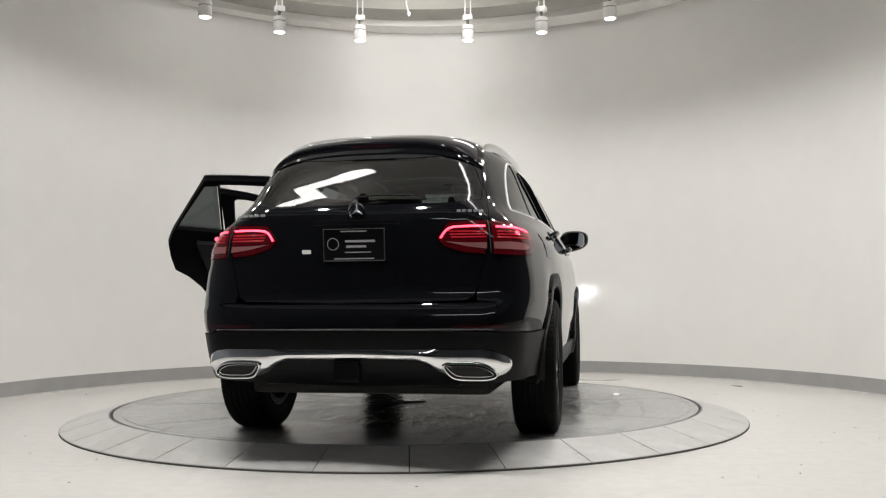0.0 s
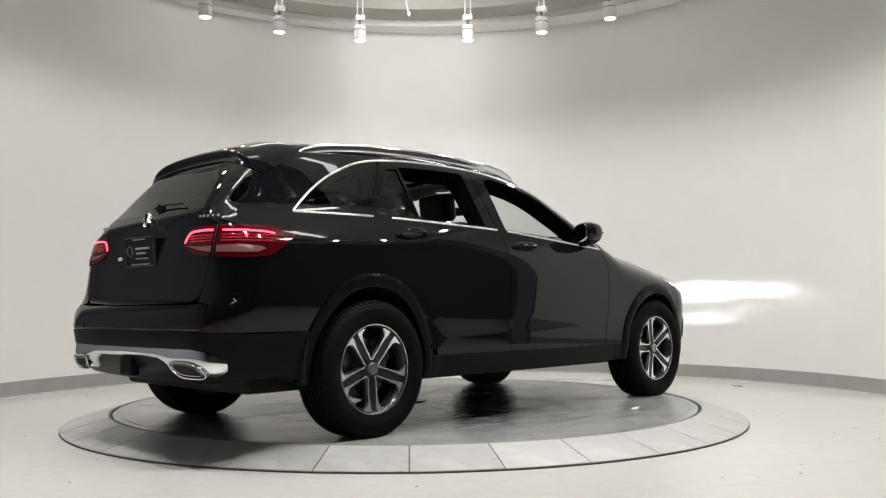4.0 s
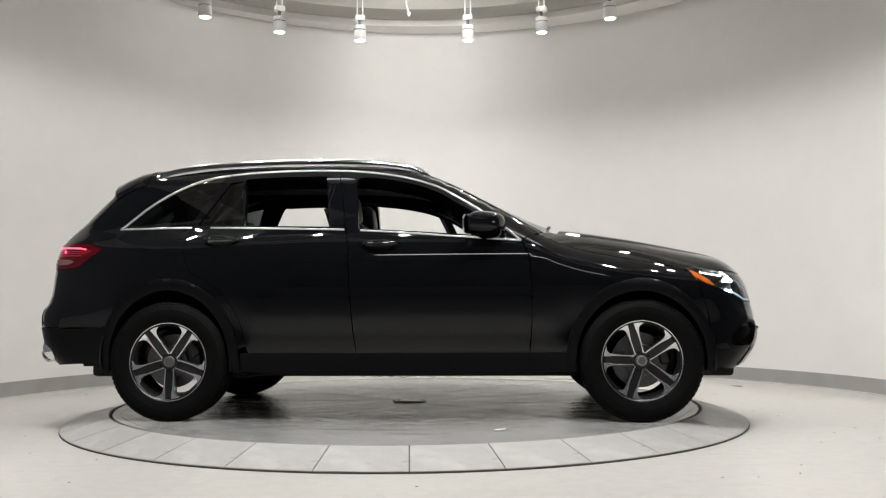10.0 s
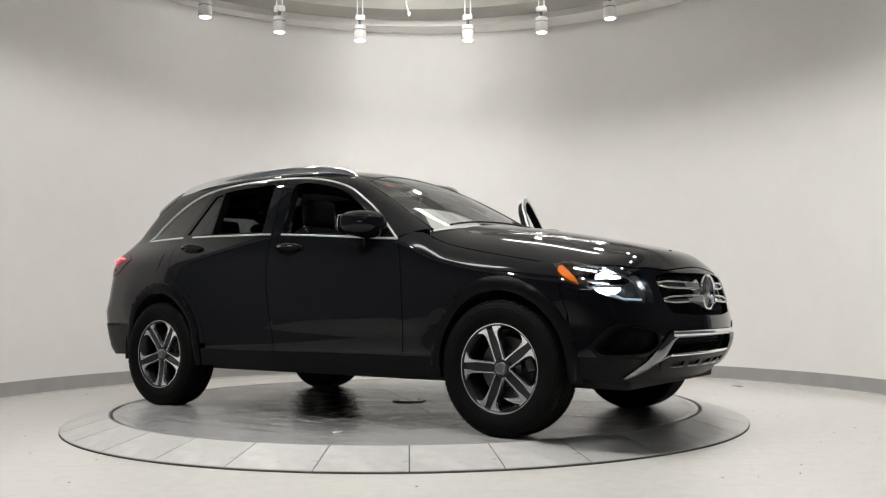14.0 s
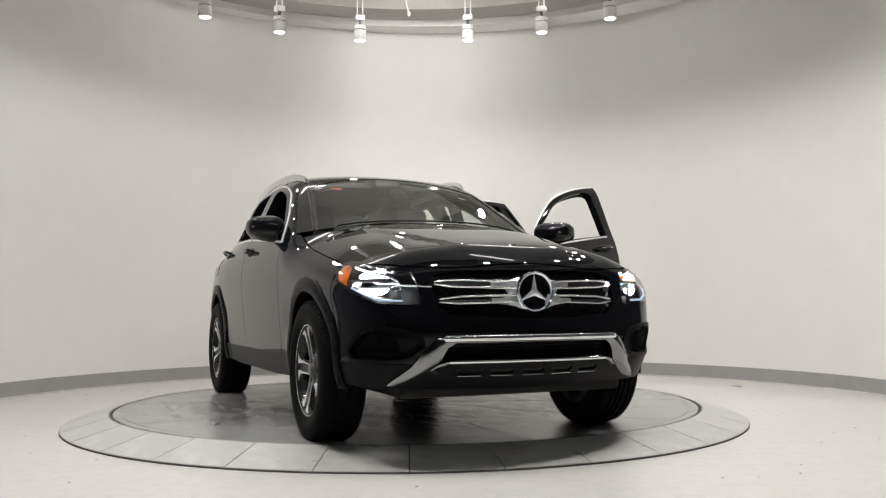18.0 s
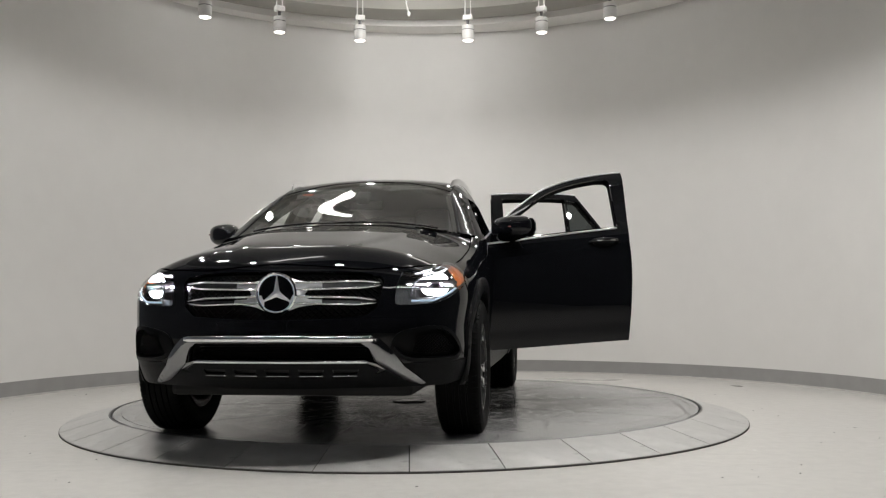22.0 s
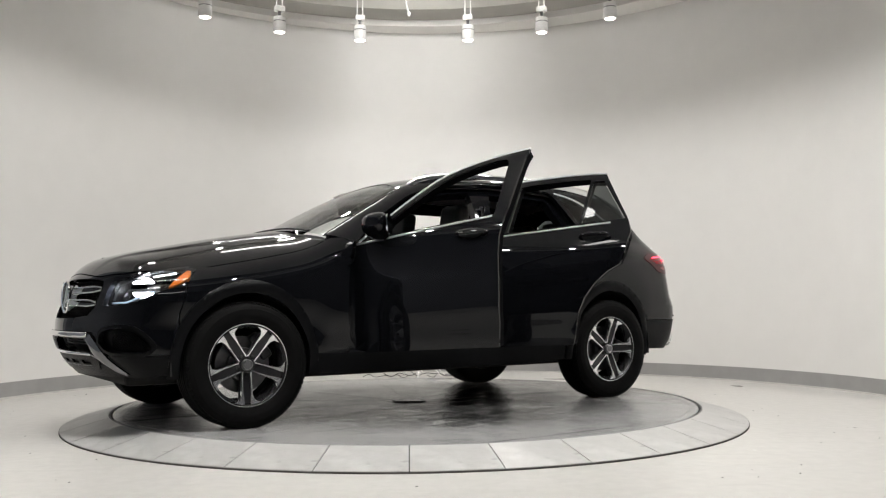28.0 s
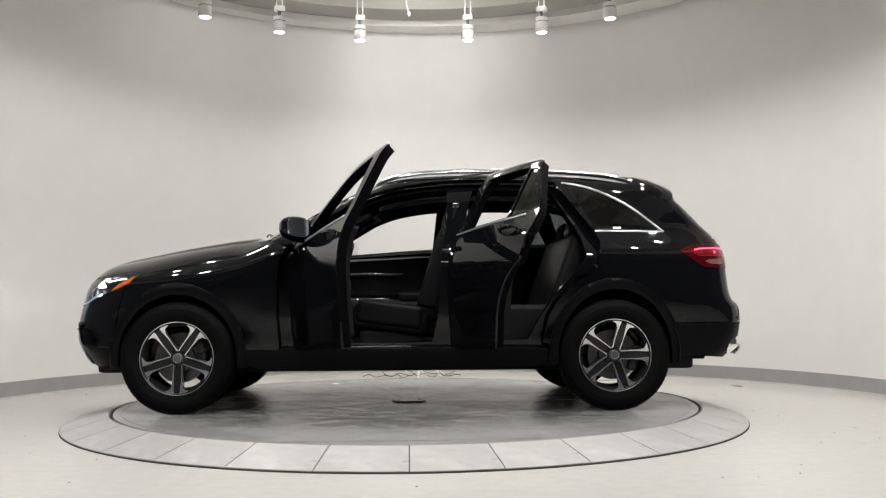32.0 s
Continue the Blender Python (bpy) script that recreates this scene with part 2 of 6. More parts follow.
def shell(x, y, z):
    """Under zero inside the body, over zero outside it."""
    ay = np.abs(y)
    w = np.clip((z - 1.0) / 0.25, 0, 1); w = w * w * (3 - 2 * w)
    side = ay - SECT(z) + 0.0035 - PLANLOW(x) * (1 - w) - (PLANHIGH(x) + 0.35 * PLANLOW(x)) * w
    side = side - TUCK(z) * smooth_step((1.08 - np.abs(x)) / 0.22) - HIPS(z) * smooth_step((-1.55 - x) / 0.35)
    wg = np.clip((z - 1.12) / 0.16, 0, 1); wg = wg * wg * (3 - 2 * wg)
    wc = 1 / (1 + np.exp(-(x - 0.9) * 8))
    top = z - TOP(x) - 0.0287 * wc + (0.046 + 0.020 * wc) * (ay / 0.6) ** (2.2 + 0.8 * wc)
    front = x - NOSE(z) - 0.013 + 0.1044 * (ay / 0.6) ** 1.78
    rear = -x - TAIL(z) - 0.0259 + 0.0224 * wg + 0.0161 * (ay / 0.6) ** 2.79
    f = smax(side, front * 0.9, 0.183)
    f = smax(f, rear * 0.9, 0.169)
    kt = 0.107 - 0.02 * wc
    return smax(f, top * 0.9, kt)


def solve(o, q, far=3.0):
    """The last place along each ray, from inside, where the shell is crossed."""
    lo = np.zeros(len(o)); hi = np.full(len(o), far)
    for _ in range(40):
        mid = 0.5 * (lo + hi); p = o + mid[:, None] * q
        out = shell(p[:, 0], p[:, 1], p[:, 2]) > 0
        hi = np.where(out, mid, hi); lo = np.where(out, lo, mid)
    return o + lo[:, None] * q


def normals(p, e=0.004):
    g = np.stack([shell(*(p + np.eye(3)[i] * e).T) - shell(*(p - np.eye(3)[i] * e).T) for i in range(3)], 1)
    return g / np.linalg.norm(g, axis=1)[:, None]


XF, XB = 1.2, -1.1


def on_shell(chart, uv):
    """Chart coordinates to places on the shell."""
    uv = np.asarray(uv, float); n = len(uv); u, v = uv[:, 0], uv[:, 1]; zero, one = np.zeros(n), np.ones(n)
    if chart == "right":
        o, q = np.stack([u, zero - 0.2, v], 1), np.stack([zero, -one, zero], 1)
    elif chart == "left":
        o, q = np.stack([u, zero + 0.2, v], 1), np.stack([zero, one, zero], 1)
    elif chart == "top":
        o, q = np.stack([u, v, zero + 0.6], 1), np.stack([zero, zero, one], 1)
    elif chart == "front":
        o, q = np.stack([zero + XF, zero, v], 1), np.stack([np.cos(u), np.sin(u), zero], 1)
    else:
        o, q = np.stack([zero + XB, zero, v], 1), np.stack([-np.cos(u), np.sin(u), zero], 1)
    return solve(o, q)


# ---- mesh helpers ----
def mesh_part(name, verts, faces, mat, parent=None, label="", smooth=False, norms=None):
    me = bpy.data.meshes.new(name)
    me.from_pydata([tuple(map(float, v)) for v in verts], [], [tuple(map(int, f)) for f in faces])
    me.materials.append(mat)
    if smooth or norms is not None:
        me.polygons.foreach_set("use_smooth", [True] * len(me.polygons))
    if norms is not None:
        me.normals_split_custom_set_from_vertices([tuple(map(float, v)) for v in norms])
    ob = new(name, me)
    if parent is not None:
        ob.parent = parent
    return tagged(ob, label)


def part(name, bm, mat, parent=None, label="", smooth=False, m=None):
    """Links a bmesh as one mesh object under a thing or a part."""
    me = bpy.data.meshes.new(name)
    bm.normal_update()
    bm.to_mesh(me)
    bm.free()
    me.materials.append(mat)
    if smooth:
        me.polygons.foreach_set("use_smooth", [True] * len(me.polygons))
        me.set_sharp_from_angle(angle=radians(38))
    ob = new(name, me)
    if parent is not None:
        ob.parent = parent
    if m is not None:
        ob.matrix_basis = m
    return tagged(ob, label)


def block(size, at=(0, 0, 0), bevel=0.01, seg=2, turn=None):
    """A box with rounded edges."""
    bm = bmesh.new()
    bmesh.ops.create_cube(bm, size=1.0)
    for v in bm.verts:
        v.co = Vector((v.co.x * size[0], v.co.y * size[1], v.co.z * size[2]))
    if bevel:
        bmesh.ops.bevel(bm, geom=list(bm.edges), offset=min(bevel, 0.49 * min(size)), segments=seg, profile=0.6, affect="EDGES")
    bm.transform(Matrix.Translation(at) @ (turn or Matrix()))
    return bm


def lathe(profile, seg=48, axis="Y", at=(0, 0, 0), closed=False):
    """A turned form: profile of (radius, along) about the axis."""
    bm = bmesh.new()
    rings = []
    for r, h in profile:
        ring = []
        for i in range(seg):
            a = 2 * math.pi * i / seg
            c, s = r * math.cos(a), r * math.sin(a)
            p = (c, h, s) if axis == "Y" else ((c, s, h) if axis == "Z" else (h, c, s))
            ring.append(bm.verts.new(Vector(p) + Vector(at)))
        rings.append(ring)
    pairs = list(zip(rings, rings[1:])) + ([(rings[-1], rings[0])] if closed else [])
    for p, q in pairs:
        for i in range(seg):
            j = (i + 1) % seg
            bm.faces.new((p[i], p[j], q[j], q[i]))
    if not closed:
        for ring in (rings[0], rings[-1]):
            if (ring[0].co - ring[seg // 2].co).length > 1e-4:
                bm.faces.new(ring)
    bmesh.ops.recalc_face_normals(bm, faces=list(bm.faces))
    return bm


def tube(points, radius, sides=8, flat=1.0, radii=None):
    """A round bar along points; flat squeezes it."""
    bm = bmesh.new()
    pts = [Vector(p) for p in points]
    rings, up = [], Vector((0, 0, 1))
    for i, p in enumerate(pts):
        d = (pts[min(i + 1, len(pts) - 1)] - pts[max(i - 1, 0)]).normalized()
        side = d.cross(up)
        side = side.normalized() if side.length > 1e-4 else Vector((1, 0, 0))
        top = side.cross(d)
        r = radii[i] if radii else radius
        rings.append([bm.verts.new(p + side * (r * math.cos(2 * math.pi * k / sides)) + top * (r * flat * math.sin(2 * math.pi * k / sides))) for k in range(sides)])
    for p, q in zip(rings, rings[1:]):
        for k in range(sides):
            bm.faces.new((p[k], p[(k + 1) % sides], q[(k + 1) % sides], q[k]))
    bm.faces.new(rings[0][::-1]), bm.faces.new(rings[-1])
    bmesh.ops.recalc_face_normals(bm, faces=list(bm.faces))
    return bm


def curve(pts, n=6, closed=False):
    """Points on a smooth line through pts."""
    p = [np.array(q, float) for q in pts]
    out = []
    for i in range(len(p) - 1):
        a, b, c, d = p[max(i - 1, 0)], p[i], p[i + 1], p[min(i + 2, len(p) - 1)]
        for k in range(n):
            t = k / n
            out.append(0.5 * (2 * b + (c - a) * t + (2 * a - 5 * b + 4 * c - d) * t * t + (3 * b - a - 3 * c + d) * t ** 3))
    out.append(p[-1])
    return [tuple(q) for q in out]


def dense(poly, step):
    out = []
    for a, b in zip(poly, poly[1:] + poly[:1]):
        a, b = np.array(a), np.array(b)
        k = max(1, int(np.ceil(np.linalg.norm(b - a) / step)))
        out += [tuple(a + (b - a) * i / k) for i in range(k)]
    return out


def area2(poly):
    p = np.array(poly)
    return float(np.sum(p[:, 0] * np.roll(p[:, 1], -1) - np.roll(p[:, 0], -1) * p[:, 1]))


def shrink(poly, g):
    """Moves an outline inwards by g."""
    p = np.array(poly if area2(poly) > 0 else poly[::-1], float)
    e = np.roll(p, -1, 0) - p
    nrm = np.stack([-e[:, 1], e[:, 0]], 1)
    nrm /= np.linalg.norm(nrm, axis=1)[:, None] + 1e-12
    m = nrm + np.roll(nrm, 1, 0)
    m /= np.maximum(np.linalg.norm(m, axis=1)[:, None], 0.5)
    return [tuple(q) for q in p + m * g]


def within(poly, pts):
    p, q = np.array(poly), np.array(pts)
    inside = np.zeros(len(q), bool)
    for a, b in zip(p, np.roll(p, -1, 0)):
        cross = (a[1] > q[:, 1]) != (b[1] > q[:, 1])
        xi = (b[0] - a[0]) * (q[:, 1] - a[1]) / (b[1] - a[1] + 1e-15) + a[0]
        inside ^= cross & (q[:, 0] < xi)
    return inside


def fill(poly, holes=(), res=0.05, step=0.025):
    """Triangles inside an outline, with holes."""
    loops = [dense(list(poly), step)] + [dense(list(h), step) for h in holes]
    verts, edges = [], []
    for lp in loops:
        s = len(verts)
        verts += lp
        edges += [(s + i, s + (i + 1) % len(lp)) for i in range(len(lp))]
    b = np.array(verts)
    x, y = np.meshgrid(np.arange(b[:, 0].min(), b[:, 0].max(), res), np.arange(b[:, 1].min(), b[:, 1].max(), res))
    g = np.stack([x.ravel(), y.ravel()], 1)
    if len(g):
        ok = within(loops[0], g)
        for h in loops[1:]:
            ok &= ~within(h, g)
        g = g[ok]
        if len(g):
            near = np.min(np.linalg.norm(g[:, None, :] - b[None, :, :], axis=2), axis=1)
            g = g[near > 0.45 * step]
    allv = [Vector(v) for v in verts] + [Vector(v) for v in g]
    vs, es, fs, *_ = delaunay_2d_cdt(allv, edges, [], 0, 1e-7)
    vs = np.array([(v.x, v.y) for v in vs])
    tri = np.array([f for f in fs if len(f) == 3])
    c = vs[tri].mean(1)
    ok = within(loops[0], c)
    for h in loops[1:]:
        ok &= ~within(h, c)
    return vs, tri[ok]




def patch(chart, poly, holes=(), res=0.05, step=0.025, lift=0.0, thick=0.012, gap=0.0025, back=False, free=None, puff=None):
    """A piece of the body's skin: outer face, rim and, if asked, an inner face. Gives vertices, faces and normals."""
    poly = shrink(poly, gap) if gap else list(poly)
    holes = [shrink(h, -gap) if gap else list(h) for h in holes]
    uv, tri = fill(poly, holes, res, step)
    p = on_shell(chart, uv)
    nr = normals(p)
    if free is not None:
        p, nr = free(p, nr)
    outer = p + nr * lift
    if puff:
        # swelling away from the edges, by depth over a width
        loops = [np.array(dense(list(lp), 0.008)) for lp in [poly] + list(holes)]
        near = np.min(np.concatenate([np.linalg.norm(uv[:, None, :] - lp[None], axis=2) for lp in loops], 1), 1)
        outer = outer + nr * (puff[0] * (1 - (1 - np.minimum(near / puff[1], 1)) ** 2))[:, None]
    t = outer[tri]
    turned = np.einsum("ij,ij->i", np.cross(t[:, 1] - t[:, 0], t[:, 2] - t[:, 0]), nr[tri[:, 0]]) < 0
    tri = np.where(turned[:, None], tri[:, ::-1], tri)
    verts, norms, faces = [outer], [nr * 0 if puff else nr], [tuple(f) for f in tri]
    count = {}
    for f in tri:
        for a, b in ((f[0], f[1]), (f[1], f[2]), (f[2], f[0])):
            count[(a, b)] = 1
    rim = [(a, b) for a, b in count if (b, a) not in count]
    if thick:
        ids = sorted({i for e in rim for i in e})
        at = {i: k for k, i in enumerate(ids)}
        n0 = len(outer)
        verts += [outer[ids], outer[ids] - nr[ids] * thick]
        norms += [np.zeros((2 * len(ids), 3))]
        m = len(ids)
        faces += [(n0 + at[b], n0 + at[a], n0 + m + at[a], n0 + m + at[b]) for a, b in rim]
        if back:
            n1 = n0 + 2 * m
            verts.append(outer - nr * thick)
            norms.append(-nr)
            faces += [(n1 + f[2], n1 + f[1], n1 + f[0]) for f in tri]
    return np.concatenate(verts), faces, np.concatenate(norms)


def skin(name, patches, mat, parent, label="", at=(0, 0, 0)):
    """One body part from one or more patches."""
    vs, fs, ns, k = [], [], [], 0
    for v, f, n in patches:
        vs.append(v - np.array(at)), ns.append(n)
        fs += [tuple(i + k for i in q) for q in f]
        k += len(v)
    return mesh_part(name, np.concatenate(vs), fs, mat, parent, label, True, np.concatenate(ns))


def strip(chart, line, width, lift, height, mat, name, parent, label="", at=(0, 0, 0)):
    """A bead along a line on the shell, half-round in section."""
    uv = []
    for a, b in zip(line, line[1:]):
        a, b = np.array(a), np.array(b)
        k = max(1, int(np.ceil(np.linalg.norm(b - a) / 0.03)))
        uv += [a + (b - a) * i / k for i in range(k)]
    p = on_shell(chart, uv + [np.array(line[-1])])
    n = normals(p)
    d = np.gradient(p, axis=0)
    d /= np.linalg.norm(d, axis=1)[:, None]
    s = np.cross(n, d)
    s /= np.linalg.norm(s, axis=1)[:, None]
    sec = [(-0.5, 0.0), (-0.5, 0.5), (-0.3, 0.9), (0.0, 1.0), (0.3, 0.9), (0.5, 0.5), (0.5, 0.0)]
    vs, fs, k = [], [], len(sec)
    for q, nn, ss in zip(p, n, s):
        vs += [q + ss * width * a + nn * (lift + height * b) - np.array(at) for a, b in sec]
    for i in range(len(p) - 1):
        fs += [(i * k + j, i * k + j + 1, (i + 1) * k + j + 1, (i + 1) * k + j) for j in range(k - 1)]
    fs += [tuple(range(k - 1, -1, -1)), tuple(range((len(p) - 1) * k, len(p) * k))]
    ob = mesh_part(name, vs, fs, mat, parent, label, True)
    return ob


def thing(name, label, category, group="", kind="", at=None):
    ob = new(name)
    ob.empty_display_size = 0.1
    if at is not None:
        ob.matrix_basis = at
    return tagged(ob, label, category, group, kind)


# ---- room ----
def arc_wall(name, r0, r1, z0, z1, a0, a1, mat, label, seg=96, c=WALL_C):
    """A curved upright slab between two radii, angles from +y, clockwise."""
    vs, fs = [], []
    for i in range(seg + 1):
        a = radians(a0 + (a1 - a0) * i / seg)
        for r in (r0, r1):
            for z in (z0, z1):
                vs.append((c[0] + r * math.sin(a), c[1] + r * math.cos(a), z))
    for i in range(seg):
        k, q = 4 * i, 4 * i + 4
        fs += [(k, k + 1, q + 1, q), (k + 2, q + 2, q + 3, k + 3), (k + 1, k + 3, q + 3, q + 1), (k, q, q + 2, k + 2)]
    fs += [(0, 2, 3, 1), (4 * seg, 4 * seg + 1, 4 * seg + 3, 4 * seg + 2)]
    ob = mesh_part(name, vs, fs, mat, None, label, True)
    ob.data.set_sharp_from_angle(angle=radians(35))
    return tagged(ob, label, "wall", "", "structure")


def slab(name, x0, x1, y0, y1, z0, z1, mat, label, category):
    ob = part(name, block((x1 - x0, y1 - y0, z1 - z0), ((x0 + x1) / 2, (y0 + y1) / 2, (z0 + z1) / 2), 0), mat)
    return tagged(ob, label, category, "", "structure")


slab("floor", -6.5, 6.5, -12.5, 6.0, -0.2, 0.0, FLOOR, "pale polished concrete floor with scuffs and small stains", "floor")
arc_wall("wall_curved", WALL_R, WALL_R + 0.2, 0.0, WALL_TOP + 0.25, -91, 100, WALL, "white painted curved studio wall lit from above")
arc_wall("baseboard", WALL_R - 0.006, WALL_R + 0.02, 0.012, 0.14, -91, 100, BASE, "grey vinyl cove base along the curved white wall")
arc_wall("trim", WALL_R - 0.02, WALL_R + 0.02, 0.0, 0.014, -91, 100, CAULK, "pale bead of sealant along the foot of the wall")
# west wall and returns take the grey lightened by the lit studio
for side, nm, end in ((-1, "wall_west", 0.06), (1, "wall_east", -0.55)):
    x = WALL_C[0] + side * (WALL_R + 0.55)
    slab(nm, x - 0.1, x + 0.1, -11.0, end, 0, WALL_TOP + 0.4, HALL_LIT if side < 0 else HALL_SHADED, "dark grey hall side wall with the fall of light in its colour", "wall")
    slab("wall_return", x - 0.65 if side > 0 else x - 0.1, x + 0.1 if side > 0 else x + 0.65, end - 0.12, end + 0.05, 0, WALL_TOP + 0.4, HALL_LIT, "dark grey end of the curved studio wall", "wall")
slab("wall_south", WALL_C[0] - WALL_R - 0.7, WALL_C[0] + WALL_R + 0.7, -11.2, -11.0, 0, WALL_TOP + 0.4, HALL_SHADED, "hall end wall, its grey darkened for the lack of light", "wall")


def ring_slab(name, r0, r1, z0, z1, mat, seg=96, c=(0, 0)):
    bm = lathe([(r0, z0), (r1, z0), (r1, z1), (r0, z1)], seg, "Z", (c[0], c[1], 0), True)
    return part(name, bm, mat, None, "", True)


# ceiling: a soffit along the wall round a raised circular recess
bm = bmesh.new()
NR = 128
rec = [bm.verts.new((RECESS_C[0] + RECESS_R * math.sin(2 * math.pi * i / NR), RECESS_C[1] + RECESS_R * math.cos(2 * math.pi * i / NR), WALL_TOP)) for i in range(NR)]
wide = [bm.verts.new((WALL_C[0] + (WALL_R + 0.3) * math.sin(2 * math.pi * i / NR), WALL_C[1] + (WALL_R + 0.3) * math.cos(2 * math.pi * i / NR), WALL_TOP)) for i in range(NR)]
for i in range(NR):
    j = (i + 1) % NR
    bm.faces.new((rec[i], rec[j], wide[j], wide[i]))
tagged(part("ceiling", bm, COVE, None, "", True), "pale painted ceiling soffit round a circular recess", "ceiling", "", "structure")
tagged(ring_slab("ceiling_fascia", RECESS_R, RECESS_R + 0.03, WALL_TOP + 0.002, LEDGE_Z + 0.02, COVE, 128, RECESS_C), "pale upright edge of the ceiling soffit", "ceiling", "", "structure")
tagged(ring_slab("ceiling_ledge", LEDGE_R, RECESS_R - 0.001, LEDGE_Z, LEDGE_Z + 0.03, CEIL, 128, RECESS_C), "grey ledge round the ceiling recess", "ceiling", "", "structure")
tagged(ring_slab("ceiling_fascia", LEDGE_R, LEDGE_R + 0.03, LEDGE_Z + 0.031, RECESS_TOP + 0.02, CEIL, 128, RECESS_C), "grey upright side of the ceiling recess", "ceiling", "", "structure")
tagged(part("ceiling", lathe([(0.0001, RECESS_TOP), (LEDGE_R - 0.002, RECESS_TOP), (LEDGE_R - 0.002, RECESS_TOP + 0.06), (0.0001, RECESS_TOP + 0.06)], 96, "Z", (*RECESS_C, 0)), COVE),
       "pale painted recessed ceiling over the turntable", "ceiling", "", "structure")
slab("ceiling", -4.5, 4.9, -11.2, -2.2, WALL_TOP + 0.35, WALL_TOP + 0.45, HALL_SHADED, "dark ceiling of the hall", "ceiling")


# ---- spot lamps ----
def build_lamp():
    top = RECESS_TOP
    t = thing("ceiling_spotlight", "white cylindrical ceiling spotlight with a lit face on two thin stems", "lamp", "spotlights over the turntable")
    part("housing", lathe([(0.052, 0.0), (0.062, 0.004), (0.064, 0.012), (0.064, 0.105), (0.060, 0.108), (0.060, 0.113), (0.064, 0.116), (0.064, 0.15), (0.055, 0.158), (0.0001, 0.158)], 32, "Z"),
         FIXTURE, t, "", True)
    part("lamp_face", lathe([(0.0001, -0.003), (0.049, -0.003), (0.0505, -0.001), (0.0001, -0.0005)], 32, "Z"), LAMP_FACE, t, "glowing warm white lamp face")
    part("vent_ring", lathe([(0.0605, 0.1075), (0.0615, 0.1075), (0.0615, 0.1135), (0.0605, 0.1135)], 24, "Z", closed=True), GAP, t, "dark slotted vent ring")
    part("swivel", lathe([(0.012, 0.158), (0.018, 0.17), (0.014, 0.2), (0.02, 0.215), (0.0001, 0.215)], 16, "Z"), METAL, t, "grey swivel joint", True)
    part("gear_box", block((0.1, 0.07, 0.055), (0, 0, 0.243), 0.008), FIXTURE, t)
    for s in (-1, 1):
        part("stem", tube([(0.03 * s, 0, 0.27), (0.026 * s, 0, top - LAMP_Z)], 0.006), FIXTURE, t)
    return t


lamp0 = None
for a in LAMP_ANGLES:
    m = Matrix.Translation((LAMP_R * math.sin(radians(a)), LAMP_R * math.cos(radians(a)), LAMP_Z)) @ Matrix.Rotation(-radians(a), 4, "Z")
    if lamp0 is None:
        lamp0 = build_lamp()
        lamp0.matrix_basis = m
    else:
        copy_thing(lamp0, m)

wire = thing("ceiling_cable", "thin white cable end hanging from the ceiling recess", "cable")
part("cord", tube(curve([(-0.02, 2.95, RECESS_TOP), (-0.022, 2.95, RECESS_TOP - 0.25), (-0.012, 2.95, RECESS_TOP - 0.40), (0.012, 2.95, RECESS_TOP - 0.49)], 5), 0.009), FIXTURE, wire)
part("plug", lathe([(0.012, -0.03), (0.018, -0.01), (0.018, 0.012), (0.008, 0.02)], 12, "Z", (0.014, 2.95, RECESS_TOP - 0.50)), FIXTURE, wire)


def build_strip(x, y, z, length, ceiling, turn=0.0):
    t = thing("strip_lamp", "slim white linear ceiling lamp, lit", "lamp", "linear ceiling lamps", at=Matrix.Translation((x, y, z)) @ Matrix.Rotation(radians(turn), 4, "Z"))
    part("housing", block((length + 0.04, 0.18, 0.03), (0, 0, 0.077), 0.01), FIXTURE, t)
    part("diffuser", block((length, 0.15, 0.07), (0, 0, 0.027), 0.02, 3), STRIP_FACE, t, "glowing white wraparound diffuser")
    for s in (-0.4, 0.4):
        part("hanger", tube([(s * length, 0, 0.085), (s * length, 0, ceiling - z)], 0.006), METAL, t)
    return t


for x, y, turn in ((-1.38, 2.2, 21), (1.38, 2.1, -17), (-1.42, -1.76, 19), (1.42, -1.62, -17)):
    build_strip(x, y, 4.26, 1.15, RECESS_TOP, turn)
build_strip(0.2, -6.6, 3.9, 3.6, WALL_TOP + 0.35)

# ---- turntable ----
SPIN = [(0.0, 77.16), (1.0, 68.87), (2.0, 60.59), (3.0, 52.33), (3.5, 48.19), (5.5, 31.66), (7.0, 19.21), (9.0, 2.55), (11.0, -13.96), (13.0, -30.14), (14.5, -41.94),
        (16.5, -57.35), (18.0, -68.9), (20.0, -84.4), (22.0, -100.03), (24.0, -115.95), (25.5, -128.03), (27.5, -144.18), (29.0, -156.25), (30.5, -168.33), (32.0, -180.45)]
R_IN, R_OUT, R_DISC = 2.055, 2.345, 2.03
ramp_ring = thing("turntable_ramp", "sloping ring of grey stone tiles round the turntable", "turntable")
part("kerb", lathe([(R_IN - 0.005, 0.0), (R_OUT + 0.004, 0.0), (R_OUT + 0.004, 0.008), (R_IN - 0.005, TT - 0.008)], 128, "Z", closed=True), JOINT, ramp_ring, "dark grey bed under the tiles")
part("inner_rim", lathe([(R_IN - 0.012, 0.0), (R_IN - 0.004, 0.0), (R_IN - 0.004, TT), (R_IN - 0.012, TT)], 128, "Z", closed=True), METAL, ramp_ring, "thin grey metal edge", True)
disc = thing("turntable_disc", "round worn grey concrete turntable under the car", "turntable")
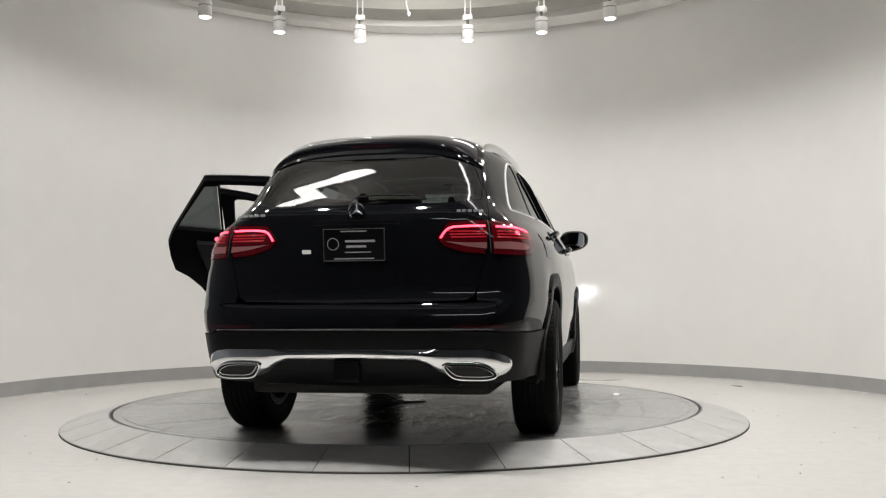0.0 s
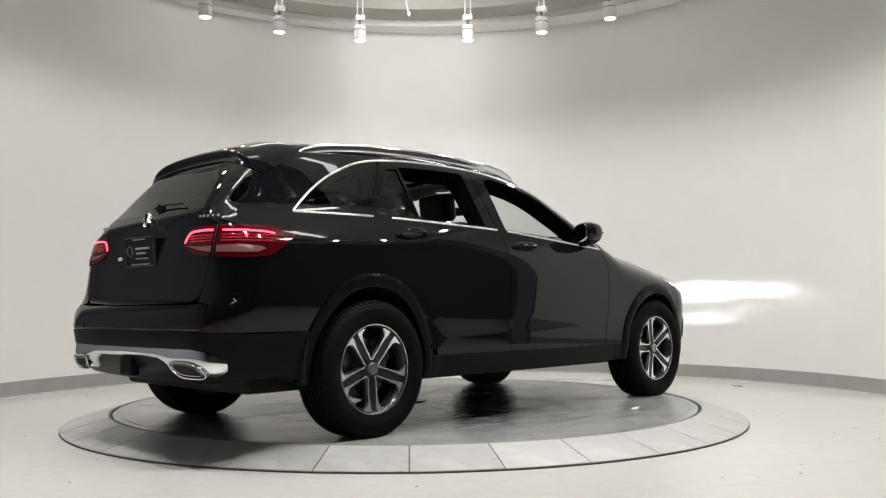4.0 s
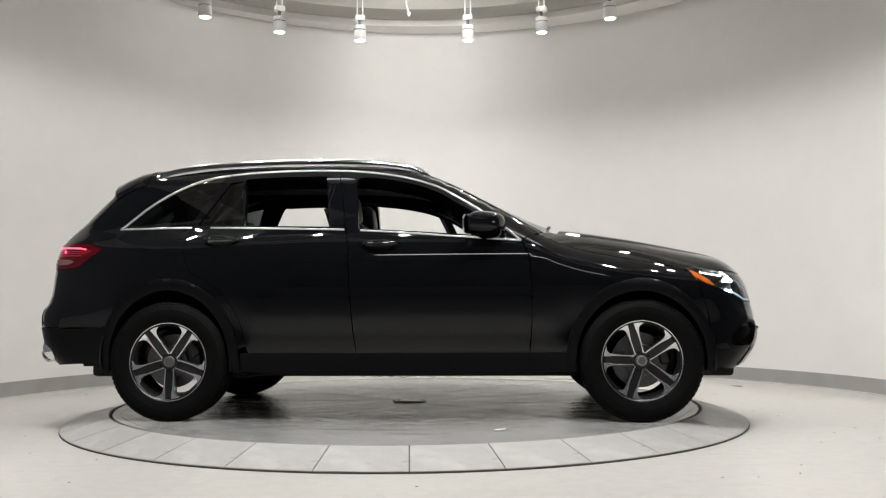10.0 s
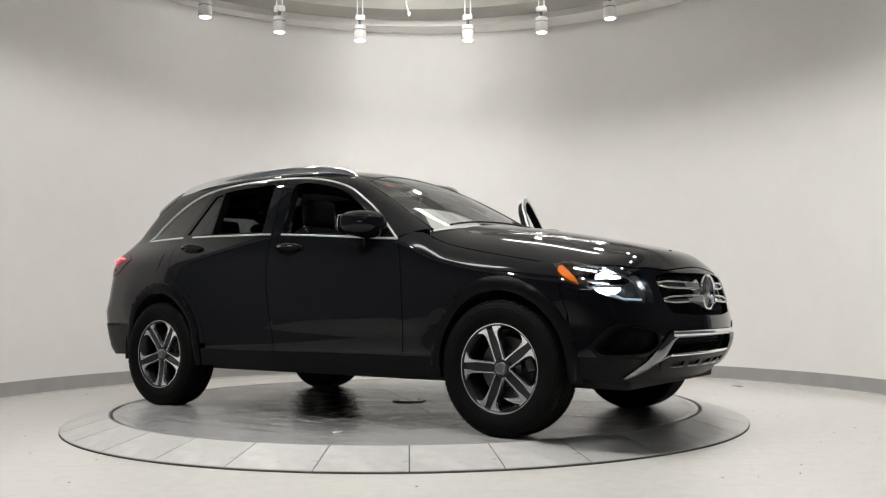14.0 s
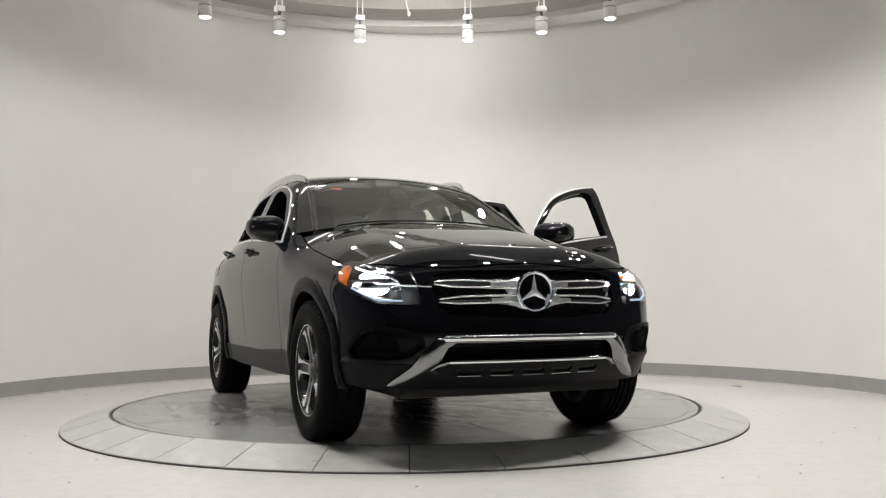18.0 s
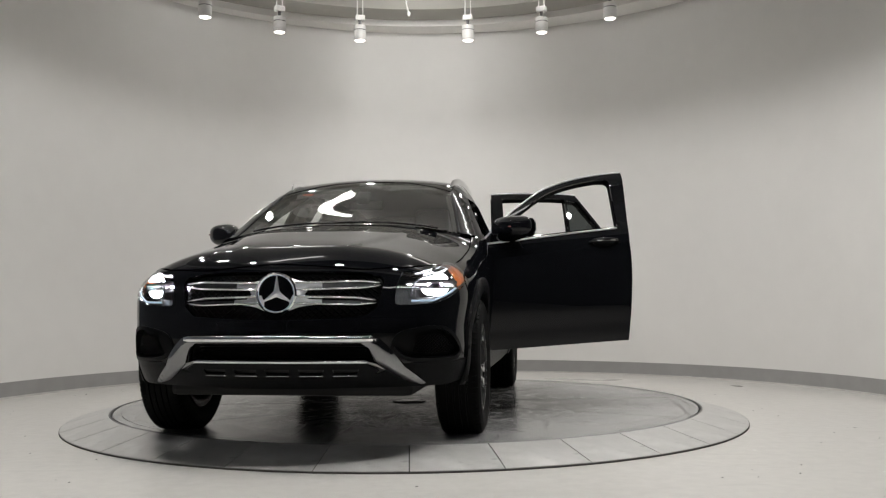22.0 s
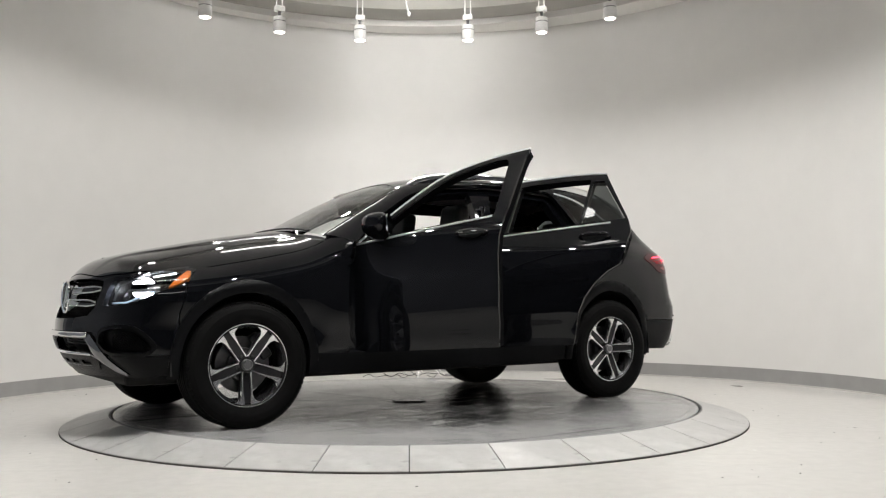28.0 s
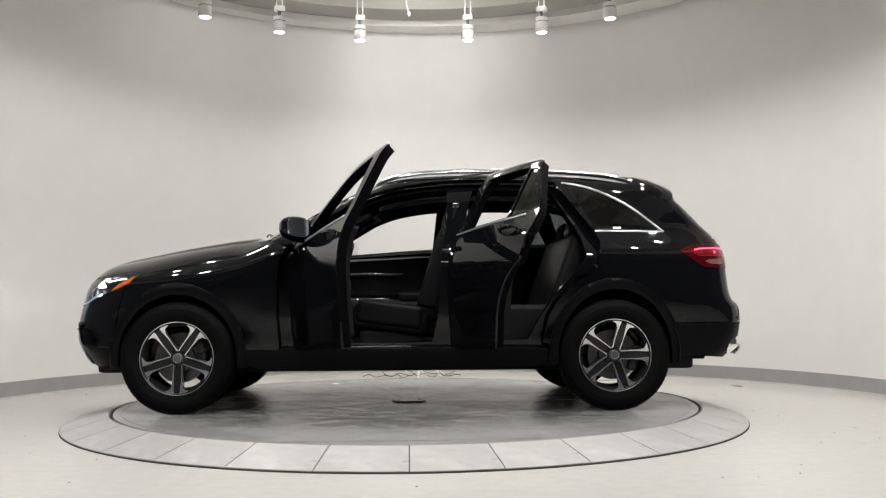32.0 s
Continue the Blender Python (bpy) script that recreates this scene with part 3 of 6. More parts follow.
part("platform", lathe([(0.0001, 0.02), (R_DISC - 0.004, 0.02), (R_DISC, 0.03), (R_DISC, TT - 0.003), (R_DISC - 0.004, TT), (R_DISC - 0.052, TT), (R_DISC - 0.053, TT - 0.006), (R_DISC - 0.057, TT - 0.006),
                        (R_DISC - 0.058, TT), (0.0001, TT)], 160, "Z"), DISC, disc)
for k in range(10):
    a = 175 + 36 * k
    c, s = math.cos(radians(a)), math.sin(radians(a))
    part("seam", block((1.80, 0.0013, 0.004), (c * 1.05, s * 1.05, TT - 0.0012), 0, turn=Matrix.Rotation(radians(a), 4, "Z")), JOINT, disc, "dark seam between plates")
cover = thing("hub_cover", "round grey cover plate with dark screws at the turntable's centre", "cover plate", at=Matrix.Translation((0, 0, TT)))
part("plate", lathe([(0.0001, 0.0), (0.106, 0.0), (0.110, 0.002), (0.106, 0.005), (0.0001, 0.005)], 40, "Z"), DISC, cover, "", True)
part("edge_ring", lathe([(0.108, 0.0), (0.116, 0.0), (0.116, 0.004), (0.108, 0.004)], 40, "Z", closed=True), GAP, cover, "dark joint round the plate")
for i in range(8):
    part("screw", lathe([(0.0001, 0.002), (0.012, 0.002), (0.012, 0.005), (0.0001, 0.0055)], 10, "Z", (0.112 * math.cos(i * math.pi / 4), 0.112 * math.sin(i * math.pi / 4), 0.001)), GAP, cover)
scrap = thing("paper_scrap", "small white scrap of paper lying on the turntable", "litter")
bm = lathe([(0.0001, 0.0), (0.02, 0.0), (0.024, 0.002), (0.018, 0.004), (0.0001, 0.003)], 7, "Z", (0.662, -1.486, 0))
for v in bm.verts:
    v.co.x += 0.5 * (v.co.x - 0.662)
    v.co.z += 0.3 * max(0, v.co.x - 0.67)
part("sheet", bm, PAPER, scrap)
cab = thing("floor_cable", "loose thin dark cables lying on the floor by the stand", "cable")
for k, (x0, y0, n) in enumerate(((-0.5, 3.22, 9), (-0.3, 3.42, 7), (0.02, 3.5, 9), (0.2, 3.3, 7))):
    pts = [(x0 + 0.062 * i, y0 + 0.13 * math.sin(i * 1.7 + k) + 0.05 * math.cos(i * 3.1), 0.008 + 0.03 * max(0, math.sin(i * 2.3 + k))) for i in range(n)]
    part("cord", tube(curve(pts, 4), 0.0038), CORD, cab)
stand = thing("light_stand", "slim white tripod stand on the floor behind the turntable", "stand", at=Matrix.Translation((0.14, 3.3, 0)))
part("pole", tube([(0, 0, 0.04), (0, 0, 0.62)], 0.012), FIXTURE, stand)
part("pole_tip", tube([(0, 0, 0.62), (0, 0, 0.66)], 0.018), METAL, stand)
for a in (20, 140, 260, 320):
    c, s = math.cos(radians(a)), math.sin(radians(a))
    part("leg", tube([(0.02 * c, 0.02 * s, 0.27), (0.27 * c, 0.27 * s, 0.008)], 0.008), FIXTURE, stand)

rng = random.Random(7)


def flecks(name, mat, label, n, size, spots):
    """Flat, ragged crumbs lying on the floor."""
    vs, fs = [], []
    for _ in range(n):
        x, y, z = spots()
        r = size * rng.uniform(0.4, 1.6)
        k = rng.choice((5, 6, 7))
        ring = [(x + r * rng.uniform(0.6, 1.2) * math.cos(2 * math.pi * i / k), y + r * rng.uniform(0.6, 1.2) * math.sin(2 * math.pi * i / k)) for i in range(k)]
        b = len(vs)
        vs += [(a, c, z) for a, c in ring] + [(x, y, z + 0.003)]
        fs += [(b + i, b + (i + 1) % k, b + k) for i in range(k)]
    tagged(mesh_part(name, vs, fs, mat), label, "debris", "", "stuff")


def on_floor():
    while True:
        x, y = rng.uniform(-3.2, 3.2), rng.uniform(-4.0, 2.6)
        if 2.40 < math.hypot(x, y) < 3.6 or y < -3.2:
            return x, y, 0.001


flecks("paint_flakes", PAPER, "tiny white paint flakes on the concrete floor", 34, 0.009, on_floor)
flecks("grit", CORD, "tiny dark grit on the concrete floor", 60, 0.005, on_floor)

# ---- car ----
car = thing("car", "black sport utility car with chrome trim, two open doors, lit headlights", "car")
WX, HUB = 1.4365, 0.362
DLO_LOW = [(-1.83, 1.195), (-1.34, 1.195), (-0.82, 1.182), (-0.356, 1.168), (0.03, 1.143), (0.43, 1.112), (0.73, 1.089)]
DLO_TOP = [(-1.83, 1.195), (-1.665, 1.337), (-1.503, 1.438), (-1.325, 1.512), (-1.14, 1.547), (-0.826, 1.567), (-0.423, 1.566), (-0.09, 1.531), (0.18, 1.46), (0.353, 1.368), (0.507, 1.268), (0.73, 1.089)]
top_line = curve(DLO_TOP, 5)
low_line = curve(DLO_LOW, 4)
TOP_AT = lambda x: float(np.interp(x, [p[0] for p in top_line], [p[1] for p in top_line]))
DOOR_LOW = 0.405
B_LINE = [(-0.42, TOP_AT(-0.42)), (-0.345, 1.165), (-0.325, 1.05), (-0.315, 0.8), (-0.295, 0.55), (-0.275, DOOR_LOW)]
F_EDGE = [(0.73, 1.089), (0.775, 1.0), (0.79, 0.85), (0.79, 0.6), (0.77, DOOR_LOW)]
R_EDGE = [(-1.135, TOP_AT(-1.135)), (-1.336, 1.195), (-1.365, 1.12), (-1.345, 1.0), (-1.31, 0.912), (-1.22, 0.868), (-1.13, 0.80), (-1.05, 0.71), (-1.0, 0.62), (-0.972, 0.52), (-0.96, 0.455), (-0.94, DOOR_LOW)]


def arch(cx, half, height, n=22, lo=0.30):
    """An arch over a wheel, from the front foot to the rear one."""
    pts = [(cx + half, lo)]
    for i in range(n + 1):
        a = math.pi * i / n
        pts.append((cx + half * math.cos(a), HUB + height * math.sin(a)))
    return pts + [(cx - half, lo)]


# skins of the sides
ROOF_Y = lambda x: float(np.interp(x, [-2.0, -1.2, -0.4, 0.1, 0.3], [0.50, 0.56, 0.60, 0.60, 0.60]))
HOOD_Y = lambda x: float(np.interp(x, [0.85, 1.1, 1.5, 1.75, 1.9, 2.0, 2.07], [0.80, 0.81, 0.81, 0.795, 0.755, 0.70, 0.62]))


def side_z(xs, ys):
    return on_shell("top", [(x, y) for x, y in zip(xs, ys)])[:, 2]


def body_sides(chart, s):
    # front fender
    xs = np.linspace(1.62, 0.86, 10)
    tz = side_z(xs, [HOOD_Y(x) for x in xs])
    fend = [(0.775, 1.0)] + [(0.79, 0.85), (0.79, 0.6), (0.775, DOOR_LOW), (0.985, DOOR_LOW)] + arch(WX, 0.43, 0.475)[::-1][1:-1]
    fend = [p for p in fend if p[0] < 1.80 or p[1] > 0.5]
    fend += [(1.83, 0.66), (1.80, 0.76), (1.79, 0.81), (1.745, 0.905), (1.72, 0.925)] + [(float(x), float(z)) for x, z in zip(xs, tz)] + [(0.80, 1.13), (0.735, 1.09)]
    skin("fender", [patch(chart, fend, thick=0.03)], PAINT, car)
    # cant rail, pillar and rear quarter
    xr = np.linspace(0.27, -1.9, 26)
    zr = side_z(xr, [ROOF_Y(x) for x in xr])
    wy = np.linspace(0, 1, 9)
    wx, wyy = 0.86 - 0.60 * wy, 0.735 - 0.13 * wy
    wz = side_z(wx, wyy)
    upper = [(float(a), float(b)) for a, b in zip(wx, wz)] + [(float(a), float(b)) for a, b in zip(xr, zr)][1:]
    rear_x = -1.86
    cut = [p for p in upper if p[0] > rear_x]
    zc = float(np.interp(rear_x, [upper[-1][0], cut[-1][0]], [upper[-1][1], cut[-1][1]]))
    quarter = cut + [(rear_x, zc), (rear_x, 0.575)] + [p for p in arch(-WX - 0.008, 0.43, 0.495)[::-1] if p[1] > (0.575 if p[0] < -1.3 else 0.43)] + [p for p in R_EDGE[::-1][:-1] if p[1] > 0.43]
    quarter += [p for p in top_line if -1.13 < p[0] < 0.73] + [(0.735, 1.10)]
    glass_hole = [p for p in top_line if p[0] < -1.17][1:] + [(-1.165, 1.53), (-1.36, 1.2)] + [(-1.5, 1.2), (-1.7, 1.2), (-1.8, 1.2)]
    zs = np.linspace(0.575, zc, 24)
    edge = on_shell(chart, [(rear_x, z) for z in zs])
    es = [(float(math.atan2(abs(p[1]), -(p[0] - XB))) * s, float(p[2])) for p in edge]
    tail_edge = [(0.52, 0.575), (0.52, 0.712), (0.462, 0.722), (0.463, 0.75), (0.475, 0.80), (0.502, 0.94), (0.52, 1.1), (0.555, 1.2), (0.60, 1.3), (0.62, 1.45), (0.64, 1.53)]
    te = [(a * s, b) for a, b in tail_edge]
    corner = es + te[::-1]
    lampcut = TAIL_OUT(s)
    skin("quarter_panel", [patch(chart, quarter, [clip_x(glass_hole, rear_x + 0.004, True)], thick=0.03, gap=0.0), patch("rear", corner, [lampcut], thick=0.02, gap=0.0)], PAINT, car)
    pane = skin("quarter_window", [patch(chart, shrink(clip_x(glass_hole, rear_x + 0.004, True), 0.002), lift=-0.004, thick=0.004, gap=0)], TINT, car, "dark tinted quarter glass")
    # chrome round the windows
    strip(chart, [p for p in top_line if p[0] <= -1.138], 0.013, -0.004, 0.011, TRIMLINE, "window_trim", car, "chrome window surround")
    strip(chart, [p for p in low_line if p[0] <= -1.34], 0.013, -0.004, 0.011, TRIMLINE, "window_trim", car, "chrome window surround")
    # cladding: arches and sill
    for cx, hw, hh in ((WX, 0.447, 0.49), (-WX - 0.008, 0.445, 0.512)):
        o, i = arch(cx, hw, hh), arch(cx, hw - 0.058, hh - 0.072)
        skin("wheel_arch_cladding", [patch(chart, o + i[::-1], res=0.025, step=0.02, lift=0.010, thick=0.06, gap=0, puff=(0.008, 0.03))], SATIN, car, "satin black wheel arch cladding")
        well = lathe([(0.0001, s * 0.52), (0.12, s * 0.522), (0.22, s * 0.524), (0.30, s * 0.526), (0.36, s * 0.528), (0.40, s * 0.53), (0.44, s * 0.56), (0.44, s * 0.885), (0.435, s * 0.885)], 40, "Y", (cx, 0, HUB + 0.02))
        bmesh.ops.delete(well, geom=[f for f in well.faces if f.calc_center_median().z < 0.30 or len(f.verts) > 4], context="FACES")
        part("wheel_well", well, DARK, car, "dark wheel well liner", True)
    sill = [(0.995, 0.30), (0.995, DOOR_LOW + 0.01), (-0.99, DOOR_LOW + 0.01), (-0.99, 0.30), (-0.6, 0.285), (0.6, 0.285)]
    skin("sill", [patch(chart, sill, lift=0.006, thick=0.12, back=True)], SATIN, car, "satin black sill cladding")
    # inner frame round the door apertures
    out = [(0.90, 0.33), (0.90, 1.06)] + [(p[0] + 0.05, p[1] + 0.03) for p in top_line[::-1] if p[0] > -1.75] + [(-1.75, 1.2), (-1.75, 0.9), (-1.2, 0.9), (-0.95, 0.5), (-0.95, 0.33)]
    ha = shrink([p for p in top_line if -0.385 < p[0] < 0.70] + [(0.70, 1.05), (0.74, 0.9), (0.72, 0.5), (0.66, 0.43), (-0.24, 0.43), (-0.285, 0.6), (-0.315, 1.1), (-0.355, 1.3)], 0.018)
    hb = shrink([p for p in top_line if -1.10 < p[0] < -0.47] + [(-0.375, 1.1), (-0.36, 0.6), (-0.34, 0.43), (-0.88, 0.43), (-0.98, 0.58), (-1.08, 0.74), (-1.24, 0.92), (-1.31, 1.05), (-1.29, 1.2)], 0.035)
    hq = shrink([p for p in top_line if p[0] < -1.2][2:] + [(-1.35, 1.2), (-1.7, 1.2)], 0.02)
    hq = [p for p in hq if p[0] > -1.72]
    skin("door_frame", [patch(chart, out, [ha, hb, hq], lift=-0.065, thick=0.06, back=True, gap=0)], PAINT, car, "gloss black inner door frame")


    if s < 0:
        fl = curve([(-1.695, 1.082), (-1.47, 1.088), (-1.452, 1.078), (-1.455, 1.02), (-1.475, 0.965), (-1.495, 0.953), (-1.69, 0.950), (-1.715, 0.962), (-1.715, 1.07)], 3)
        skin("fuel_flap", [patch(chart, fl, res=0.04, lift=0.0015, thick=0.004)], PAINT, car, "black fuel flap")


def clip_x(poly, x, keep_right):
    """Cuts an outline at x."""
    out = []
    for a, b in zip(poly, poly[1:] + poly[:1]):
        ia, ib = (a[0] > x) == keep_right, (b[0] > x) == keep_right
        if ia:
            out.append(a)
        if ia != ib:
            t = (x - a[0]) / (b[0] - a[0])
            out.append((x, a[1] + t * (b[1] - a[1])))
    return out


def TAIL_OUT(s):
    """The tail lamp's outline on the rear quarter."""
    pts = curve([(0.525, 1.107), (0.62, 1.108), (0.71, 1.10), (0.775, 1.076), (0.805, 1.06)], 4) + curve([(0.79, 1.03), (0.75, 0.98), (0.72, 0.948), (0.63, 0.938), (0.525, 0.942)], 4)
    return [(a * s, b) for a, b in pts]


for chart, s in (("right", -1), ("left", 1)):
    body_sides(chart, s)


# ---- doors ----
def build_door(chart, s, which, swing):
    if which == "front":
        hinge = (0.6655, s * 0.8983, 0.0)
        outline = [B_LINE[0]] + [p for p in top_line if -0.41 <= p[0] <= 0.73] + F_EDGE[1:] + [(0.3, DOOR_LOW), (-0.1, DOOR_LOW)] + B_LINE[::-1][:-1]
        hole = [(-0.296, 1.475), (-0.292, 1.498), (-0.275, 1.511)] + [(x, z - 0.036 - 0.012 * max(0, min(1, (x - 0.1) / 0.3))) for x, z in top_line if -0.25 < x < 0.55]
        hole += [(0.53, 1.125), (0.43, 1.13), (0.03, 1.16), (-0.264, 1.176)]
    else:
        hinge = (-0.3875, s * 0.8905, 0.0)
        outline = [R_EDGE[0]] + [p for p in top_line if -1.125 <= p[0] <= -0.43] + B_LINE + [(-0.6, DOOR_LOW)] + R_EDGE[::-1][:-1]
        hole = [p for p in top_line if -1.03 < p[0] < -0.49]
        hole = [(x, z - 0.045) for x, z in hole] + [(-0.455, 1.19), (-0.99, 1.205)]
    outline = outline if area2(outline) > 0 else outline[::-1]
    quarter = [(-1.05, 1.50), (-1.125, 1.49), (-1.30, 1.215), (-1.01, 1.21)]
    holes = [hole] + ([quarter] if which == "rear" else [])
    d = skin("door", [patch(chart, outline, holes, thick=0.014, gap=0.003)], PAINT, car, ("open " if swing else "closed ") + "black door with its window lowered", hinge)
    lean = Matrix.Translation((0, 0, 1.0)) @ Matrix.Rotation(radians((3.1 if which == "front" else 2.7) if swing else 0), 4, "Y") @ Matrix.Translation((0, 0, -1.0))
    d.matrix_basis = Matrix.Translation(hinge) @ Matrix.Rotation(radians(swing), 4, "Z") @ lean
    skin("door_shell", [patch(chart, outline, holes, lift=-0.013, thick=0.045, back=True, gap=0.007)], DOOR_INNER, d, "black inner door shell", hinge)
    for nm, ln in (("window_trim", [B_LINE[0]] + [p for p in top_line if -0.41 <= p[0] <= 0.73] if which == "front" else [R_EDGE[0]] + [p for p in top_line if -1.125 <= p[0] <= -0.43] + [B_LINE[0]]),
                   ("belt_trim", [p for p in low_line if (-0.34 <= p[0] <= 0.73 if which == "front" else -1.33 <= p[0] <= -0.35)])):
        strip(chart, ln, 0.013, -0.004, 0.011, TRIMLINE, nm, d, "chrome trim strip", hinge)
    if which == "rear":
        skin("fixed_pane", [patch(chart, shrink(quarter, 0.001), lift=-0.008, thick=0.004, gap=0)], TINT, d, "dark tinted fixed pane", hinge)
    # handle: a bar over a shallow cup
    hx, hz = (-0.135, 1.07) if which == "front" else (-1.123, 1.103)
    base = on_shell(chart, [(hx, hz)])[0]
    nrm = normals(base[None])[0]
    rel = base - np.array(hinge)
    skin("handle_cup", [patch(chart, [(hx + 0.085 * math.cos(a), hz + 0.03 * math.sin(a)) for a in np.linspace(0, 2 * math.pi, 24, endpoint=False)], res=0.02, lift=0.0035, thick=0.004, gap=0)], SATIN, d,
         "dark recessed handle cup", hinge)
    pts = [tuple(rel + np.array([t * 0.105, 0, 0]) + nrm * (0.012 + 0.028 * (1 - t * t) ** 0.5 if abs(t) < 1 else 0.006)) for t in np.linspace(-1, 1, 11)]
    part("door_handle", tube(pts, 0.014, 10, 1.0, [0.008 + 0.008 * (1 - t * t) for t in np.linspace(-1, 1, 11)]), GLOSSY, d, "gloss black pull handle", True)
    part("handle_strip", tube([tuple(np.array(p) + nrm * 0.012 - np.array([0, 0, 0.006])) for p in pts[2:-2]], 0.0035), CHROME, d, "chrome handle strip", True)
    # inner trim with armrest and pocket
    x0, x1 = (-0.2, 0.68) if which == "front" else (-0.92, -0.45)
    inner = [(x0, 0.47), (x1, 0.47), (x1 + 0.03, 0.8), (x1, 1.10), (x0 + 0.02, 1.15), (x0 - 0.05 - (0.2 if which == "rear" else 0), 1.15), (x0 - 0.03 - (0.15 if which == "rear" else 0), 0.95)]
    skin("inner_panel", [patch(chart, inner, lift=-0.060, thick=0.05, back=True, gap=0)], TRIM, d, "black moulded inner door panel", hinge)
    cx, ln = (x0 + x1) / 2, (x1 - x0) * 0.72
    part("armrest", block((ln, 0.07, 0.07), (cx - hinge[0], s * 0.80 - hinge[1], 0.78), 0.025, 3), LEATHER, d, "padded black armrest", True)
    part("door_pocket", block((ln * 0.9, 0.05, 0.12), (cx - hinge[0], s * 0.805 - hinge[1], 0.52), 0.02, 2), TRIM, d)
    part("pull_trim", block((ln * 0.8, 0.012, 0.02), (cx - hinge[0], s * 0.786 - hinge[1], 0.96), 0.005, 2), BRIGHT, d, "brushed metal trim strip", True)
    if which == "front":
        mirror(chart, s, d, hinge)
    return d


def mirror(chart, s, d, hinge):
    """A wing mirror on its foot."""
    at = Vector((0.50 - hinge[0], s * 0.945 - hinge[1], 1.185))
    bm = bmesh.new()
    bmesh.ops.create_uvsphere(bm, u_segments=28, v_segments=18, radius=1.0)
    for v in bm.verts:
        x, y, z = v.co
        px = lambda q, e: math.copysign(abs(q) ** e, q)
        x, y, z = px(x, 0.75), px(y, 0.72), px(z, 0.72)
        x = x * (0.125 if x > 0 else 0.075)
        z = z * 0.079 * (1 - 0.16 * y * s) + 0.010 * y * s
        v.co = Vector((x - 0.04 * y * s, y * 0.112, z))
    part("mirror_housing", bm, PAINT, d, "black wing mirror housing", True, Matrix.Translation(at))
    bm = bmesh.new()
    loop = [(0.086 * math.copysign(abs(math.cos(t)) ** 0.55, math.cos(t)), 0.060 * math.copysign(abs(math.sin(t)) ** 0.6, math.sin(t))) for t in np.linspace(0, 2 * math.pi, 40, endpoint=False)]
    f0, f1 = [bm.verts.new((-0.003, a, b)) for a, b in loop], [bm.verts.new((0.006, a, b)) for a, b in loop]
    bm.faces.new(f0), bm.faces.new(f1[::-1])
    for k in range(40):
        bm.faces.new((f0[k - 1], f0[k], f1[k], f1[k - 1]))
    bmesh.ops.recalc_face_normals(bm, faces=list(bm.faces))
    part("mirror_glass", bm, MIRROR, d, "silvered mirror glass", False, Matrix.Translation(at + Vector((-0.078, s * 0.004, 0.0))) @ Matrix.Rotation(radians(27 * s), 4, "Z"))
    part("mirror_foot", tube([(0.56 - hinge[0], s * 0.865 - hinge[1], 1.115), (0.545 - hinge[0], s * 0.90 - hinge[1], 1.125), (0.53 - hinge[0], s * 0.93 - hinge[1], 1.14)], 0.04, 10, 0.5), GLOSSY, d, "gloss black mirror foot", True)
    part("mirror_indicator", block((0.02, 0.09, 0.008), (0.088, s * 0.02, 0.005), 0.003, 2), SMOKE, d, "slim indicator lens", True, Matrix.Translation(at) @ Matrix.Rotation(radians(22 * s), 4, "Z"))
    skin("mirror_sail", [patch(chart, [(0.545, 1.12), (0.70, 1.10), (0.56, 1.21)], res=0.03, lift=-0.004, thick=0.02)], GLOSSY, d, "gloss black corner panel", hinge)


build_door("right", -1, "front", 0)
build_door("right", -1, "rear", 0)
build_door("left", 1, "front", -67.5)
build_door("left", 1, "rear", -67.7)

# ---- top: hood, windshield, roof ----
hx = np.linspace(0.94, 2.07, 18)
hood_half = [(1.03, 0.0), (1.01, 0.35), (0.94, 0.70), (0.90, 0.80)] + [(float(x), HOOD_Y(x)) for x in hx[1:]] + curve([(2.10, 0.55), (2.15, 0.40), (2.175, 0.2), (2.18, 0.0)], 4)
hood_poly = hood_half + [(x, -y) for x, y in hood_half[::-1][1:-1]]


def dome(p, n):
    """The hood's middle raised between two creases that run to the grille."""
    edge = np.interp(p[:, 0], [0.9, 1.05, 1.4, 1.8, 2.1, 2.2], [0.57, 0.55, 0.50, 0.42, 0.33, 0.30])
    rise = np.interp(p[:, 0], [0.9, 1.05, 1.9, 2.18], [0.0, 0.011, 0.011, 0.0])
    t = np.clip((edge - np.abs(p[:, 1])) / 0.07, 0, 1)
    q = p.copy()
    q[:, 2] += rise * t * t * (3 - 2 * t)
    m = n.copy()
    m[:, 1] += np.sign(p[:, 1]) * rise * 6 * t * (1 - t) / 0.07
    return q, m / np.linalg.norm(m, axis=1)[:, None]


hood = skin("hood", [patch("top", hood_poly, res=0.028, thick=0.025, free=dome)], PAINT, car)
cowl = [(1.03, 0.0), (1.01, 0.35), (0.94, 0.70), (0.90, 0.78), (0.86, 0.735), (0.93, 0.4), (0.955, 0.0)]
skin("cowl", [patch("top", cowl + [(x, -y) for x, y in cowl[::-1][1:-1]], lift=-0.022, thick=0.03)], SATIN, car, "black plastic cowl below the windshield")
ws = [(0.95, 0.0), (0.925, 0.4), (0.865, 0.715)] + [(0.86 - 0.60 * t, 0.715 - 0.125 * t) for t in np.linspace(0.1, 1, 9)] + [(0.20, 0.45), (0.145, 0.25), (0.125, 0.0)]
skin("windshield", [patch("top", ws + [(x, -y) for x, y in ws[::-1][1:-1]], thick=0.005, lift=-0.003, gap=0.001)], CLEAR, car, "clear windshield")
